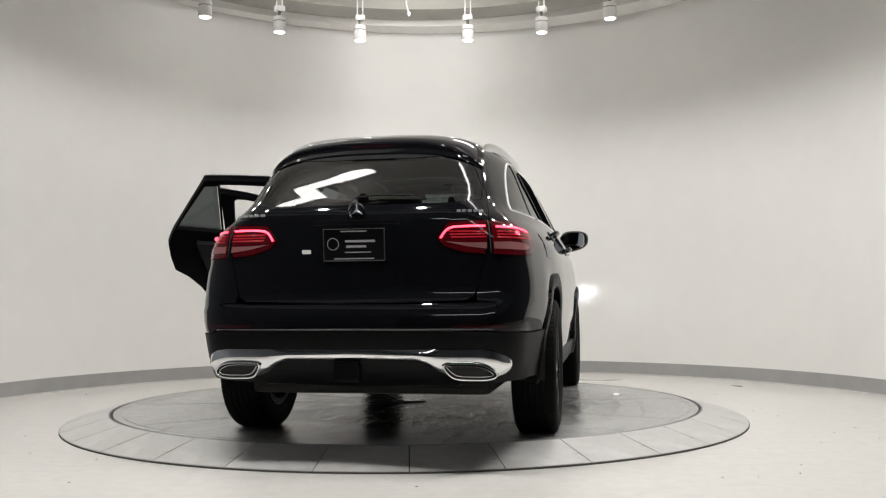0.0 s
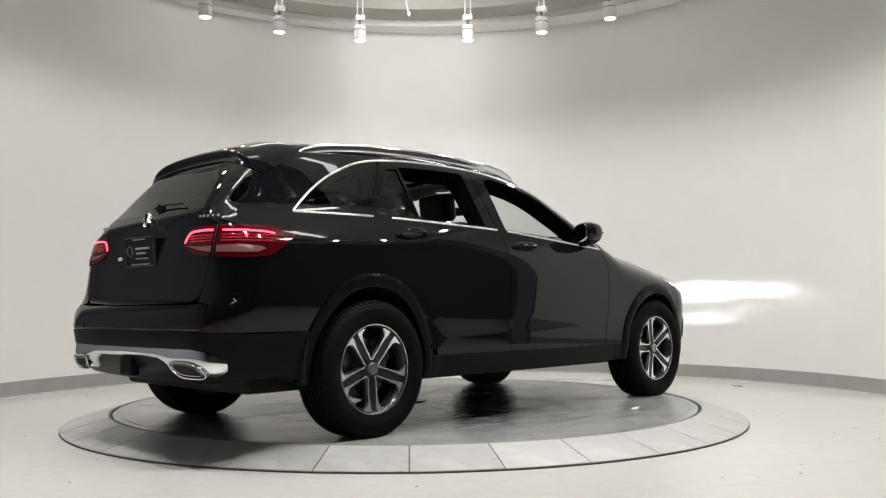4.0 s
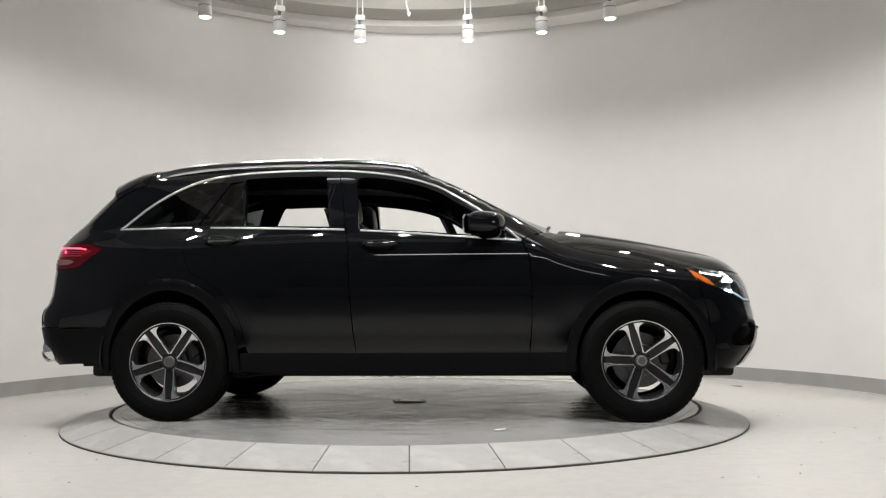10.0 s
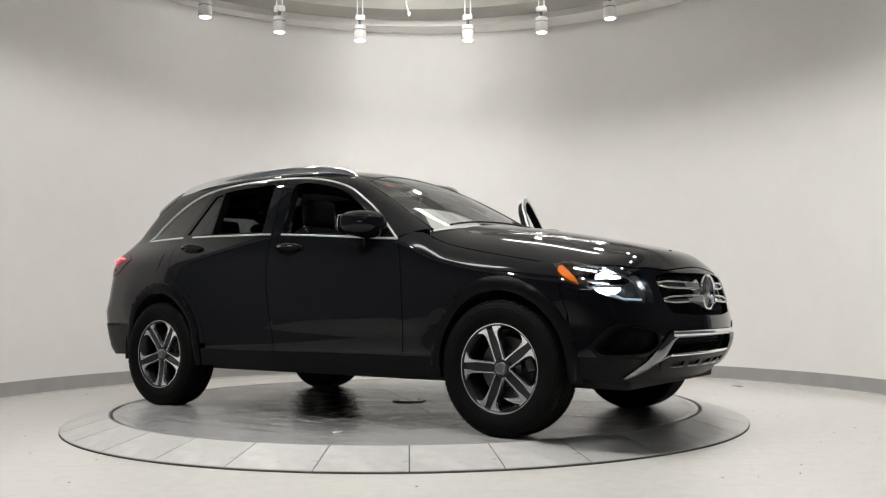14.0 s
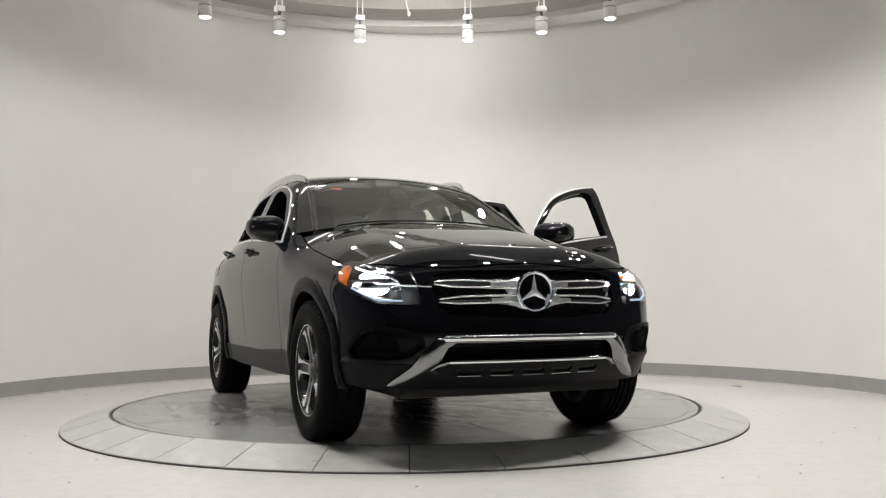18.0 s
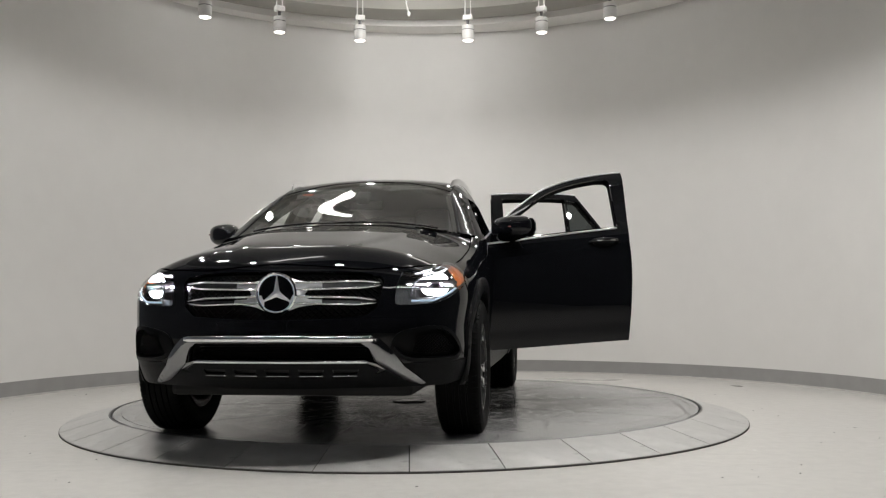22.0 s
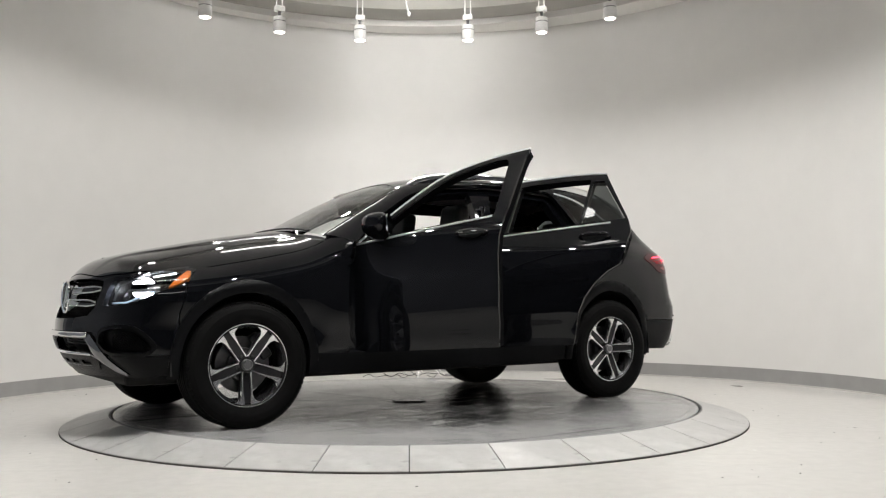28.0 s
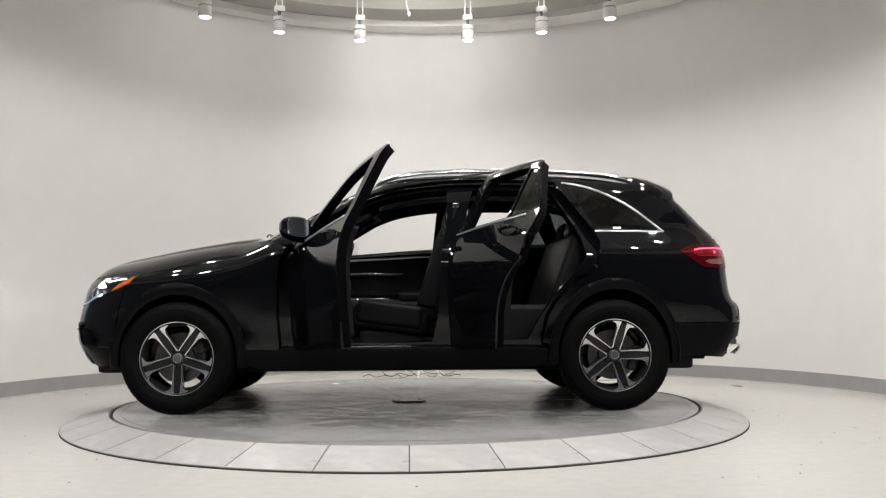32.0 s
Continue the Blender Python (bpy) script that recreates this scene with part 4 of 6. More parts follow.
for s in (-1, 1):
    strip("top", [(0.87 - 0.60 * t, (0.728 - 0.125 * t) * s) for t in np.linspace(0, 1, 10)], 0.022, -0.006, 0.008, SATIN, "windshield_seal", car)
    skin("a_pillar_cover", [patch("top", [(0.80 - 0.52 * t, (0.685 - 0.115 * t) * s) for t in np.linspace(0, 1, 8)] + [(0.86 - 0.60 * t, (0.745 - 0.125 * t) * s) for t in np.linspace(1, 0, 8)], lift=-0.03, thick=0.03, back=True, gap=0)],
         TRIM, car, "dark pillar trim inside the windshield")
    wb = [(0.905, 0.60 * s), (0.94, 0.25 * s), (0.945, -0.08 * s)]
    part("wiper", tube([tuple(on_shell("top", [p])[0] + np.array([0, 0, 0.012])) for p in curve(wb, 5)], 0.006), SATIN, car, "black windshield wiper")
roof_half = [(0.125, 0.0), (0.145, 0.25), (0.20, 0.45), (0.265, 0.60)] + [(float(x), ROOF_Y(x)) for x in np.linspace(0.2, -1.9, 24)] + [(-1.97, 0.42), (-1.985, 0.2), (-1.985, 0.0)]
roof_poly = roof_half + [(x, -y) for x, y in roof_half[::-1][1:-1]]
sun = [(0.0, 0.43), (-0.42, 0.45), (-0.42, -0.45), (0.0, -0.43)]
skin("roof", [patch("top", roof_poly, [sun], thick=0.02, gap=0.001)], PAINT, car)
skin("sunroof", [patch("top", sun, thick=0.01, gap=0.004)], TINT, car, "dark glass sunroof")
liner_half = [(0.10, 0.0), (0.12, 0.25), (0.16, 0.42), (0.2, 0.54)] + [(float(x), ROOF_Y(x) - 0.03) for x in np.linspace(0.1, -1.8, 18)] + [(-1.85, 0.0)]
skin("headliner", [patch("top", liner_half + [(x, -y) for x, y in liner_half[::-1][1:-1]], [shrink(sun, 0.03)], lift=-0.045, thick=0.02, back=True, gap=0)], LINER, car, "grey fabric headliner")
for s in (-1, 1):
    pts = curve([(0.16, 0.575, 0.0), (0.08, 0.59, 0.028), (-0.1, 0.605, 0.044), (-0.45, 0.612, 0.050), (-0.9, 0.602, 0.050), (-1.3, 0.578, 0.044), (-1.55, 0.556, 0.03), (-1.68, 0.545, -0.004)], 6)
    base = on_shell("top", [(p[0], p[1] * s) for p in pts])
    part("roof_rail", tube([(b[0], b[1], b[2] + p[2] - 0.018) for b, p in zip(base, pts)], 0.0105, 10, 2.3, [0.0105 * min(1.0, 0.35 + 0.16 * min(k, len(pts) - 1 - k)) for k in range(len(pts))]), BRIGHT, car, "polished aluminium roof rail", True)
# spoiler: the roof drawn out over the rear window, thinning into the pillars
def build_spoiler():
    vs, fs, half, n = [], [], 0.58, 49
    for k in range(n):
        y = -half + 2 * half * k / (n - 1)
        q = abs(y) / half
        ext = 1 - q ** 6
        a = on_shell("top", [(-1.66 - 0.06 * q, y)])[0]
        e = np.array(rear_at(y, 1.503 - 0.100 * q ** 3, 0.003))
        c = e + ext * np.array([0.018, 0.0, 0.066]) + (1 - ext) * np.array([0.012, 0, 0.014])
        d = e + ext * np.array([0.010, 0.0, 0.048]) + (1 - ext) * np.array([0.006, 0, 0.007])
        m = 0.5 * (d + e) + ext * np.array([0.012, 0, 0.0])
        low = on_shell("top", [(-1.80, y), (-1.90, y)])
        b = a + (c - a) * 0.36 + np.array([0, 0, 0.012 * ext])
        bc = a + (c - a) * 0.72 + np.array([0, 0, 0.011 * ext])
        b[2], bc[2] = max(b[2], low[0][2] + 0.003), max(bc[2], low[1][2] + 0.003 - 0.05 * q ** 6)
        vs += [a - np.array([0, 0, 0.004]), a + np.array([0, 0, 0.003]), b + np.array([0, 0, 0.006]), bc, c, d, m, e]
    for k in range(n - 1):
        fs += [(8 * k + i, 8 * k + 8 + i, 8 * k + 9 + i, 8 * k + 1 + i) for i in range(7)]
    ob = mesh_part("spoiler", vs, fs, PAINT, car, "black roof spoiler over the rear window", True)
    ob.data.set_sharp_from_angle(angle=radians(50))
    return ob


# ---- rear: tailgate, lamps, bumper ----
tg = [(0.0, 1.53), (0.3, 1.53), (0.5, 1.50), (0.62, 1.45), (0.60, 1.3), (0.555, 1.2), (0.52, 1.1), (0.502, 0.94), (0.475, 0.80), (0.455, 0.742), (0.425, 0.722), (0.2, 0.712), (0.0, 0.71)]
tg_poly = tg + [(-a, b) for a, b in tg[::-1][1:-1]]
gl = [(0.0, 1.512), (0.3, 1.507), (0.47, 1.478), (0.56, 1.42), (0.565, 1.3), (0.53, 1.225), (0.42, 1.205), (0.2, 1.202), (0.0, 1.2)]
gl_poly = gl + [(-a, b) for a, b in gl[::-1][1:-1]]
TAIL_IN = lambda s: [(a * s, b) for a, b in [(0.512, 1.107), (0.44, 1.106), (0.375, 1.10), (0.35, 1.06), (0.332, 1.022), (0.355, 0.985), (0.42, 0.955), (0.497, 0.944), (0.515, 1.05)]]
tailgate = skin("tailgate", [patch("rear", tg_poly, [gl_poly, TAIL_IN(1), TAIL_IN(-1)], thick=0.03)], PAINT, car)
skin("rear_window", [patch("rear", gl_poly, thick=0.005, lift=-0.002, gap=0.001)], TINT, tailgate, "dark tinted rear window")


def rear_at(y, z, out=0.0):
    s = math.atan2(y, -(-2.2 - XB))
    for _ in range(12):
        p = on_shell("rear", [(s, z)])[0]
        s += (y - p[1]) * 0.8
    return Vector(p) + Vector(normals(p[None])[0]) * out


spoiler = build_spoiler()
q = rear_at(0, 1.503, 0.0)
part("brake_light", block((0.006, 0.24, 0.007), (q.x - 0.024, 0, q.z + 0.034), 0.002), RED, spoiler, "dark red high brake light")


def tail_lamp(s):
    o = TAIL_OUT(s)
    lamp = skin("tail_light", [patch("rear", o, res=0.03, lift=0.004, thick=0.03, gap=0.002), patch("rear", TAIL_IN(s), res=0.03, lift=0.004, thick=0.03, gap=0.002)], RED_SOFT, car, "lit red tail light")
    led = [(0.545, 1.075), (0.62, 1.075), (0.69, 1.07), (0.725, 1.062)]
    strip("rear", [(a * s, b) for a, b in led], 0.010, 0.003, 0.006, RED_GLOW, "light_bar", lamp, "glowing red light bar")
    led = curve([(0.345, 1.022), (0.375, 1.068), (0.43, 1.078), (0.505, 1.078)], 4)
    strip("rear", [(a * s, b) for a, b in led], 0.010, 0.003, 0.006, RED_GLOW, "light_bar", lamp, "glowing red light bar")
    for dz in (0.0, -0.014, -0.028):
        strip("rear", [(a * s, 1.052 + dz) for a in (0.545, 0.62, 0.70, 0.755 + dz)], 0.007, 0.003, 0.003, RED_BAND, "light_rib", lamp, "softly lit red rib")
        strip("rear", [(a * s, 1.054 + dz) for a in (0.375 - dz * 0.3, 0.43, 0.505)], 0.007, 0.003, 0.003, RED_BAND, "light_rib", lamp, "softly lit red rib")
    strip("rear", [(0.518 * s, 0.944), (0.518 * s, 1.105)], 0.006, 0.002, 0.004, DARK, "lamp_joint", lamp, "dark joint between the lamp halves")
    q = rear_at(0.775 * s, 1.045, 0.008)
    part("marker_lamp", lathe([(0.0001, 0), (0.011, 0.001), (0.009, 0.006), (0.0001, 0.008)], 12, "X", q), RED_GLOW, lamp, "small bright red marker")
    rv = [(0.53, 1.0), (0.60, 1.003), (0.68, 0.998), (0.705, 0.985), (0.68, 0.967), (0.62, 0.965), (0.53, 0.968)]
    skin("reversing_lens", [patch("rear", [(a * s, b) for a, b in rv], res=0.03, lift=0.006, thick=0.004, gap=0)], SMOKE, lamp, "pale unlit reversing lens")
    rv = [(0.36, 1.005), (0.44, 0.998), (0.505, 0.998), (0.505, 0.968), (0.44, 0.98)]
    skin("reversing_lens", [patch("rear", [(a * s, b) for a, b in rv], res=0.03, lift=0.006, thick=0.004, gap=0)], SMOKE, lamp, "pale unlit reversing lens")


for s in (-1, 1):
    tail_lamp(s)

# plate and its frame, badge, bars for lettering
c = rear_at(0, 0.995, 0.012)
tilt = Matrix.Translation(c) @ Matrix.Rotation(radians(-6), 4, "Y")
plate = part("licence_plate", block((0.012, 0.31, 0.16), (0, 0, 0), 0.004), PLATE, tailgate, "black dealer plate with grey print", False, tilt)
for dy, dz, wy, wz in ((0, 0.0775, 0.31, 0.004), (0, -0.077, 0.31, 0.006), (-0.153, 0, 0.004, 0.16), (0.153, 0, 0.004, 0.16)):
    part("plate_frame", block((0.016, wy, wz), (-0.004, dy, dz), 0.003), STEEL, plate, "grey metal plate frame")
part("plate_badge", lathe([(0.027, -0.008), (0.030, -0.008), (0.030, -0.010), (0.027, -0.010)], 28, "X", (0, 0.105, 0.005), True), PLATE_INK, plate)
for dy, dz, wy, wz in ((-0.032, 0.018, 0.150, 0.011), (-0.012, -0.008, 0.100, 0.011), (-0.02, -0.036, 0.13, 0.005), (0, 0.066, 0.13, 0.006), (0, -0.067, 0.2, 0.006)):
    part("print_bar", block((0.002, wy, wz), (-0.008, dy, dz), 0), PLATE_INK, plate, "plain grey bar of print")
part("plate_recess", block((0.02, 0.44, 0.03), rear_at(0, 1.11, -0.008), 0.006), GLOSSY, tailgate, "grip moulding above the plate")
part("price_sticker", block((0.002, 0.045, 0.02), rear_at(0.245, 0.965, 0.004), 0), PAPER, tailgate, "small white sticker", False)


def emblem(parent, at, r, axis_turn, mat, name):
    """A plain chrome ring with three tapered spokes."""
    e = part(name, lathe([(r * 0.86, 0.0), (r, 0.002), (r, 0.012), (r * 0.93, 0.018), (r * 0.86, 0.012)], 48, "X", closed=True), mat, parent, "round chrome badge", True, at @ axis_turn)
    for k in range(3):
        bm = bmesh.new()
        w = r * 0.17
        v = [bm.verts.new(p) for p in ((0.004, 0, 0.9 * r), (0.004, w, 0.0), (0.004, -w, 0.0), (0.016, 0, 0.0), (0.004, 0, -0.2 * w))]
        for f in ((0, 3, 1), (0, 2, 3), (3, 2, 4), (3, 4, 1), (0, 1, 4), (0, 4, 2)):
            bm.faces.new([v[i] for i in f])
        bmesh.ops.recalc_face_normals(bm, faces=list(bm.faces))
        bm.transform(Matrix.Rotation(radians(120 * k), 4, "X"))
        part("badge_spoke", bm, TRIMLINE, e)
    return e


emblem(tailgate, Matrix.Translation(rear_at(0, 1.165, 0.004)), 0.042, Matrix.Rotation(math.pi, 4, "Z"), CHROME, "rear_badge")
for y0, w in ((0.56, 0.17), (-0.56, 0.13)):
    q = rear_at(y0, 1.155, 0.003)
    for k in range(5):
        part("letter_bar", block((0.003, w / 7, 0.012), rear_at(y0 + (k - 2) * w / 5, 1.155, 0.003), 0.001), TRIMLINE, tailgate, "plain chrome bar in place of lettering")
part("rear_wiper", tube([tuple(rear_at(y, z, 0.016)) for y, z in ((0.02, 1.225), (-0.08, 1.238), (-0.18, 1.236), (-0.27, 1.232))], 0.006, 8, 0.8), SATIN, tailgate, "black rear wiper")
part("wiper_hub", lathe([(0.03, 0.0), (0.028, 0.03), (0.0001, 0.035)], 16, "X", rear_at(-0.02, 1.225, 0.008)), SATIN, tailgate)

zsb = np.linspace(0.305, 0.575, 10)
eb = on_shell("right", [(-1.852, z) for z in zsb])
end_s = [(float(math.atan2(abs(p[1]), -(p[0] - XB))), float(p[2])) for p in eb]
up = [(0.0, 0.706), (0.42, 0.709), (0.46, 0.714), (0.518, 0.709), (0.525, 0.58), (0.3, 0.588), (0.0, 0.590)]
skin("rear_bumper", [patch("rear", up + [(-a, b) for a, b in up[::-1][1:-1]], lift=0.003, thick=0.03)], PAINT, car)
lowb = [(0.0, 0.586), (0.3, 0.584), (0.52, 0.576), (0.7, 0.568)] + end_s[::-1] + [(0.80, 0.345), (0.70, 0.345), (0.4, 0.325), (0.0, 0.31)]
skin("rear_bumper_cladding", [patch("rear", lowb + [(-a, b) for a, b in lowb[::-1][1:-1]], lift=0.008, thick=0.04)], SATIN, car, "satin black lower rear bumper")
strip("rear", [(a, 0.587) for a in np.linspace(-0.50, 0.50, 12)], 0.006, 0.005, 0.003, STEEL, "bumper_trim", car, "thin bright trim line")
for s in (-1, 1):
    rf = [(0.365 * s, 0.593), (0.55 * s, 0.592), (0.56 * s, 0.60), (0.545 * s, 0.611), (0.37 * s, 0.611)]
    skin("reflector", [patch("rear", rf, res=0.03, lift=0.006, thick=0.01)], RED, car, "dark red reflector")
EXH = lambda s: [(a * s * 0.955, b) for a, b in [(0.352, 0.438), (0.372, 0.449), (0.47, 0.450), (0.505, 0.442), (0.556, 0.399), (0.545, 0.384), (0.52, 0.378), (0.412, 0.380), (0.385, 0.397)]]
TOP_Z = lambda a: float(np.interp(a, [0.0, 0.3, 0.46, 0.51, 0.55, 0.578], [0.494, 0.496, 0.497, 0.486, 0.464, 0.44]))
LOW_Z = lambda a: float(np.interp(a, [0.0, 0.25, 0.29, 0.33, 0.39, 0.53, 0.56, 0.578], [0.448, 0.444, 0.425, 0.390, 0.368, 0.366, 0.374, 0.392]))


def build_skid():
    """A swelling chrome band, waisted between the exhausts."""
    ss, rows_n, vs, fs = np.linspace(-0.578, 0.578, 121), 9, [], []
    for a in ss:
        z0, z1 = LOW_Z(abs(a)), TOP_Z(abs(a))
        v = np.linspace(0, 1, rows_n)
        p = on_shell("rear", [(a, z0 + (z1 - z0) * t) for t in v])
        n = normals(p)
        wide = 0.55 + 0.45 * min(1, abs(a) / 0.36)
        vs += [q + m * (0.004 + 0.032 * wide * min(1, 0.25 + (0.578 - abs(a)) / 0.06) * math.sin(math.pi * (0.06 + 0.88 * t)) ** 0.8) for q, m, t in zip(p, n, v)]
    for k in range(len(ss) - 1):
        fs += [(rows_n * k + i, rows_n * k + i + 1, rows_n * k + rows_n + i + 1, rows_n * k + rows_n + i) for i in range(rows_n - 1)]
    bm = bmesh.new()
    v = [bm.verts.new(tuple(q)) for q in vs]
    for f in fs:
        bm.faces.new([v[i] for i in f])
    back = bmesh.ops.extrude_edge_only(bm, edges=[e for e in bm.edges if e.is_boundary])["geom"]
    for g in back:
        if isinstance(g, bmesh.types.BMVert):
            g.co.x += 0.03
    bmesh.ops.recalc_face_normals(bm, faces=list(bm.faces))
    return part("rear_skid_plate", bm, CHROME, car, "chrome rear skid plate", True)


def loop_tube(poly, lift, r, mat, name, parent, label):
    """A bead along a closed outline on the rear."""
    pts = dense(list(poly), 0.02)
    for _ in range(2):
        pts = [tuple(0.25 * np.array(pts[i - 1]) + 0.5 * np.array(pts[i]) + 0.25 * np.array(pts[(i + 1) % len(pts)])) for i in range(len(pts))]
    p = on_shell("rear", pts)
    n = normals(p)
    bm, k, sides = bmesh.new(), len(p), 8
    rings = []
    for i in range(k):
        d = p[(i + 1) % k] - p[i - 1]
        d /= np.linalg.norm(d)
        w = np.cross(d, n[i])
        c = p[i] + n[i] * lift
        rings.append([bm.verts.new(tuple(c + r * (math.cos(t) * w + 1.6 * math.sin(t) * n[i]))) for t in np.linspace(0, 2 * math.pi, sides, endpoint=False)])
    for i in range(k):
        q = rings[(i + 1) % k]
        for t in range(sides):
            bm.faces.new((rings[i][t], rings[i][(t + 1) % sides], q[(t + 1) % sides], q[t]))
    bmesh.ops.recalc_face_normals(bm, faces=list(bm.faces))
    return part(name, bm, mat, parent, label, True)


skid = build_skid()
for s in (-1, 1):
    ex = EXH(s)
    loop_tube(shrink(ex, 0.003), 0.042, 0.0055, CHROME, "exhaust_tip", skid, "chrome exhaust trim")
    skin("exhaust_core", [patch("rear", shrink(ex, 0.005), res=0.03, lift=0.0395, thick=0.0, gap=0)], DARK, skid, "dark exhaust opening")
    loop_tube(shrink(ex, 0.015), 0.0415, 0.003, BRIGHT, "exhaust_inner_rim", skid, "inner metal rim")
part("tow_cover", block((0.05, 0.13, 0.10), rear_at(0.02, 0.40, 0.02), 0.01), SATIN, car, "black towing eye cover")
for k in range(6):
    part("diffuser_fin", block((0.20, 0.012, 0.04), (-2.09, -0.4 + 0.16 * k, 0.325), 0.004), SATIN, car)
part("rear_valance", block((0.28, 1.0, 0.03), (-2.03, 0, 0.322), 0.012), SATIN, car, "black lower valance")
for y in np.linspace(-0.32, 0.32, 5):
    part("valance_trim", block((0.01, 0.09, 0.006), (-2.174, y, 0.335), 0.002), BRIGHT, car)
part("muffler", block((0.25, 1.1, 0.14), (-1.92, 0, 0.35), 0.06, 3), STEEL, car, "grey steel muffler", True)

# ---- front: bumper, grille, lamps ----
def front_uv(p):
    return (float(math.atan2(p[1], p[0] - XF)), float(p[2]))


edge3 = on_shell("top", [(x, y) for x, y in hood_half if x > 1.70 and y < 0.80 and (x, y) != hood_half[0]][::-1])
hood_uv = [front_uv(p) for p in edge3]
side3 = on_shell("left", [(1.72, 0.925), (1.745, 0.905), (1.79, 0.81), (1.80, 0.76), (1.83, 0.66), (1.845, 0.6), (1.862, 0.5), (1.868, 0.435)])
side_uv = [front_uv(p) for p in side3]
fb = hood_uv + side_uv + [(0.80, 0.428), (0.62, 0.425), (0.56, 0.42), (0.45, 0.36), (0.0, 0.36)]
fb_poly = fb + [(-a, b) for a, b in fb[::-1][1:-1]]
HEAD = curve([(1.005, 0.912), (0.915, 0.925), (0.79, 0.893), (0.66, 0.870), (0.58, 0.862)], 3) + curve([(0.548, 0.80), (0.533, 0.722), (0.558, 0.706), (0.70, 0.712)], 3) + curve([(0.78, 0.742), (0.86, 0.784), (0.945, 0.822), (0.99, 0.87)], 3)
GRILLE = [(0.0, 0.868), (0.25, 0.866), (0.40, 0.86), (0.475, 0.845), (0.49, 0.818), (0.455, 0.70), (0.40, 0.655), (0.2, 0.64), (0.0, 0.636)]
INTAKE = [(0.0, 0.530), (0.375, 0.528), (0.41, 0.505), (0.455, 0.40), (0.44, 0.37), (0.0, 0.365)]
FOG = curve([(0.515, 0.50), (0.535, 0.555), (0.60, 0.580), (0.70, 0.592), (0.765, 0.575), (0.83, 0.51), (0.845, 0.475)], 3) + curve([(0.825, 0.452), (0.78, 0.440), (0.62, 0.442), (0.555, 0.46)], 3)
mir = lambda pts: [(-a, b) for a, b in pts]
both = lambda half: half + [(-a, b) for a, b in half[::-1][1:-1]]
front_holes = [HEAD, mir(HEAD), both(GRILLE), both(INTAKE), FOG, mir(FOG)]
bumper = skin("front_bumper", [patch("front", fb_poly, front_holes, res=0.04, thick=0.03)], PAINT, car)
val = [(0.0, 0.372), (0.46, 0.372), (0.56, 0.424), (0.80, 0.430)] + [side_uv[-1]] + [front_uv(on_shell("left", [(1.86, 0.33)])[0]), (0.80, 0.305), (0.55, 0.300), (0.0, 0.292)]
skin("front_valance", [patch("front", both(val), [[(x, z) for x, z in [(-0.30, 0.36), (0.30, 0.36), (0.30, 0.345), (-0.30, 0.345)]]], lift=0.002, thick=0.04)], SATIN, car, "satin black lower front valance")


def lattice(name, chart, poly, pitch, lift, mat, parent, slope=0.6, r=0.0035, label=""):
    """A woven mesh of thin diagonal bars inside an outline, joined."""
    p = np.array(poly)
    vs, fs = [], []
    for sgn in (1, -1):
        reach = (p[:, 0].max() - p[:, 0].min()) + (p[:, 1].max() - p[:, 1].min()) / slope
        k0 = p[:, 0].min() - reach
        while k0 < p[:, 0].max() + reach:
            v = np.linspace(p[:, 1].min(), p[:, 1].max(), 40)
            u = k0 + sgn * (v - p[:, 1].min()) / slope
            ok = within(poly, np.stack([u, v], 1))
            idx = np.where(ok)[0]
            if len(idx) > 2:
                q = on_shell(chart, np.stack([u[idx], v[idx]], 1)[[0, len(idx) // 2, -1]])
                n = normals(q)
                q = q + n * lift
                d = np.gradient(q, axis=0)
                d /= np.linalg.norm(d, axis=1)[:, None]
                w = np.cross(n, d)
                for i in range(2):
                    b = len(vs)
                    for j in (i, i + 1):
                        vs += [q[j] - w[j] * r, q[j] + n[j] * r, q[j] + w[j] * r, q[j] - n[j] * r]
                    fs += [(b, b + 4, b + 5, b + 1), (b + 1, b + 5, b + 6, b + 2), (b + 2, b + 6, b + 7, b + 3), (b + 3, b + 7, b + 4, b)]
            k0 += pitch
    return mesh_part(name, vs, fs, mat, parent, label)


grille = skin("grille", [patch("front", both(GRILLE), res=0.05, lift=-0.055, thick=0.0, gap=-0.006)], DARK, car, "dark mesh grille with twin chrome bars and a round badge")
lattice("grille_mesh", "front", both(GRILLE), 0.036, -0.035, SATIN, grille, 0.9, 0.004, "black woven mesh")
for zc, half in ((0.807, 0.475), (0.722, 0.45)):
    for s in (-1, 1):
        for dz in (0.017, -0.017):
            ln = [(a * s, zc + dz * (0.35 + 0.65 * min(1, (half - a) / 0.08)) - 0.012 * (1 - a / half) * (1 if zc > 0.75 else -1)) for a in np.linspace(0.085, half, 14)]
            strip("front", ln, 0.011, -0.012, 0.014, CHROME, "grille_bar", grille, "chrome grille bar")
        pl = [(0.085 * s, zc + 0.012), (half * s * 0.97, zc + 0.006), (half * s * 0.97, zc - 0.006), (0.085 * s, zc - 0.024 if zc > 0.75 else zc - 0.012)]
        skin("grille_slat", [patch("front", pl, res=0.05, lift=-0.016, thick=0.012, gap=0)], STEEL, grille, "grey slat between chrome edges")
star_at = Vector(on_shell("front", [(0.0, 0.762)])[0]) + Vector((-0.005, 0, 0))
big = emblem(grille, Matrix.Translation(star_at), 0.102, Matrix(), CHROME, "front_badge")
part("badge_disc", lathe([(0.0001, -0.006), (0.09, -0.006), (0.09, 0.0), (0.0001, 0.003)], 40, "X"), GLOSSY, big, "black badge backing", True)
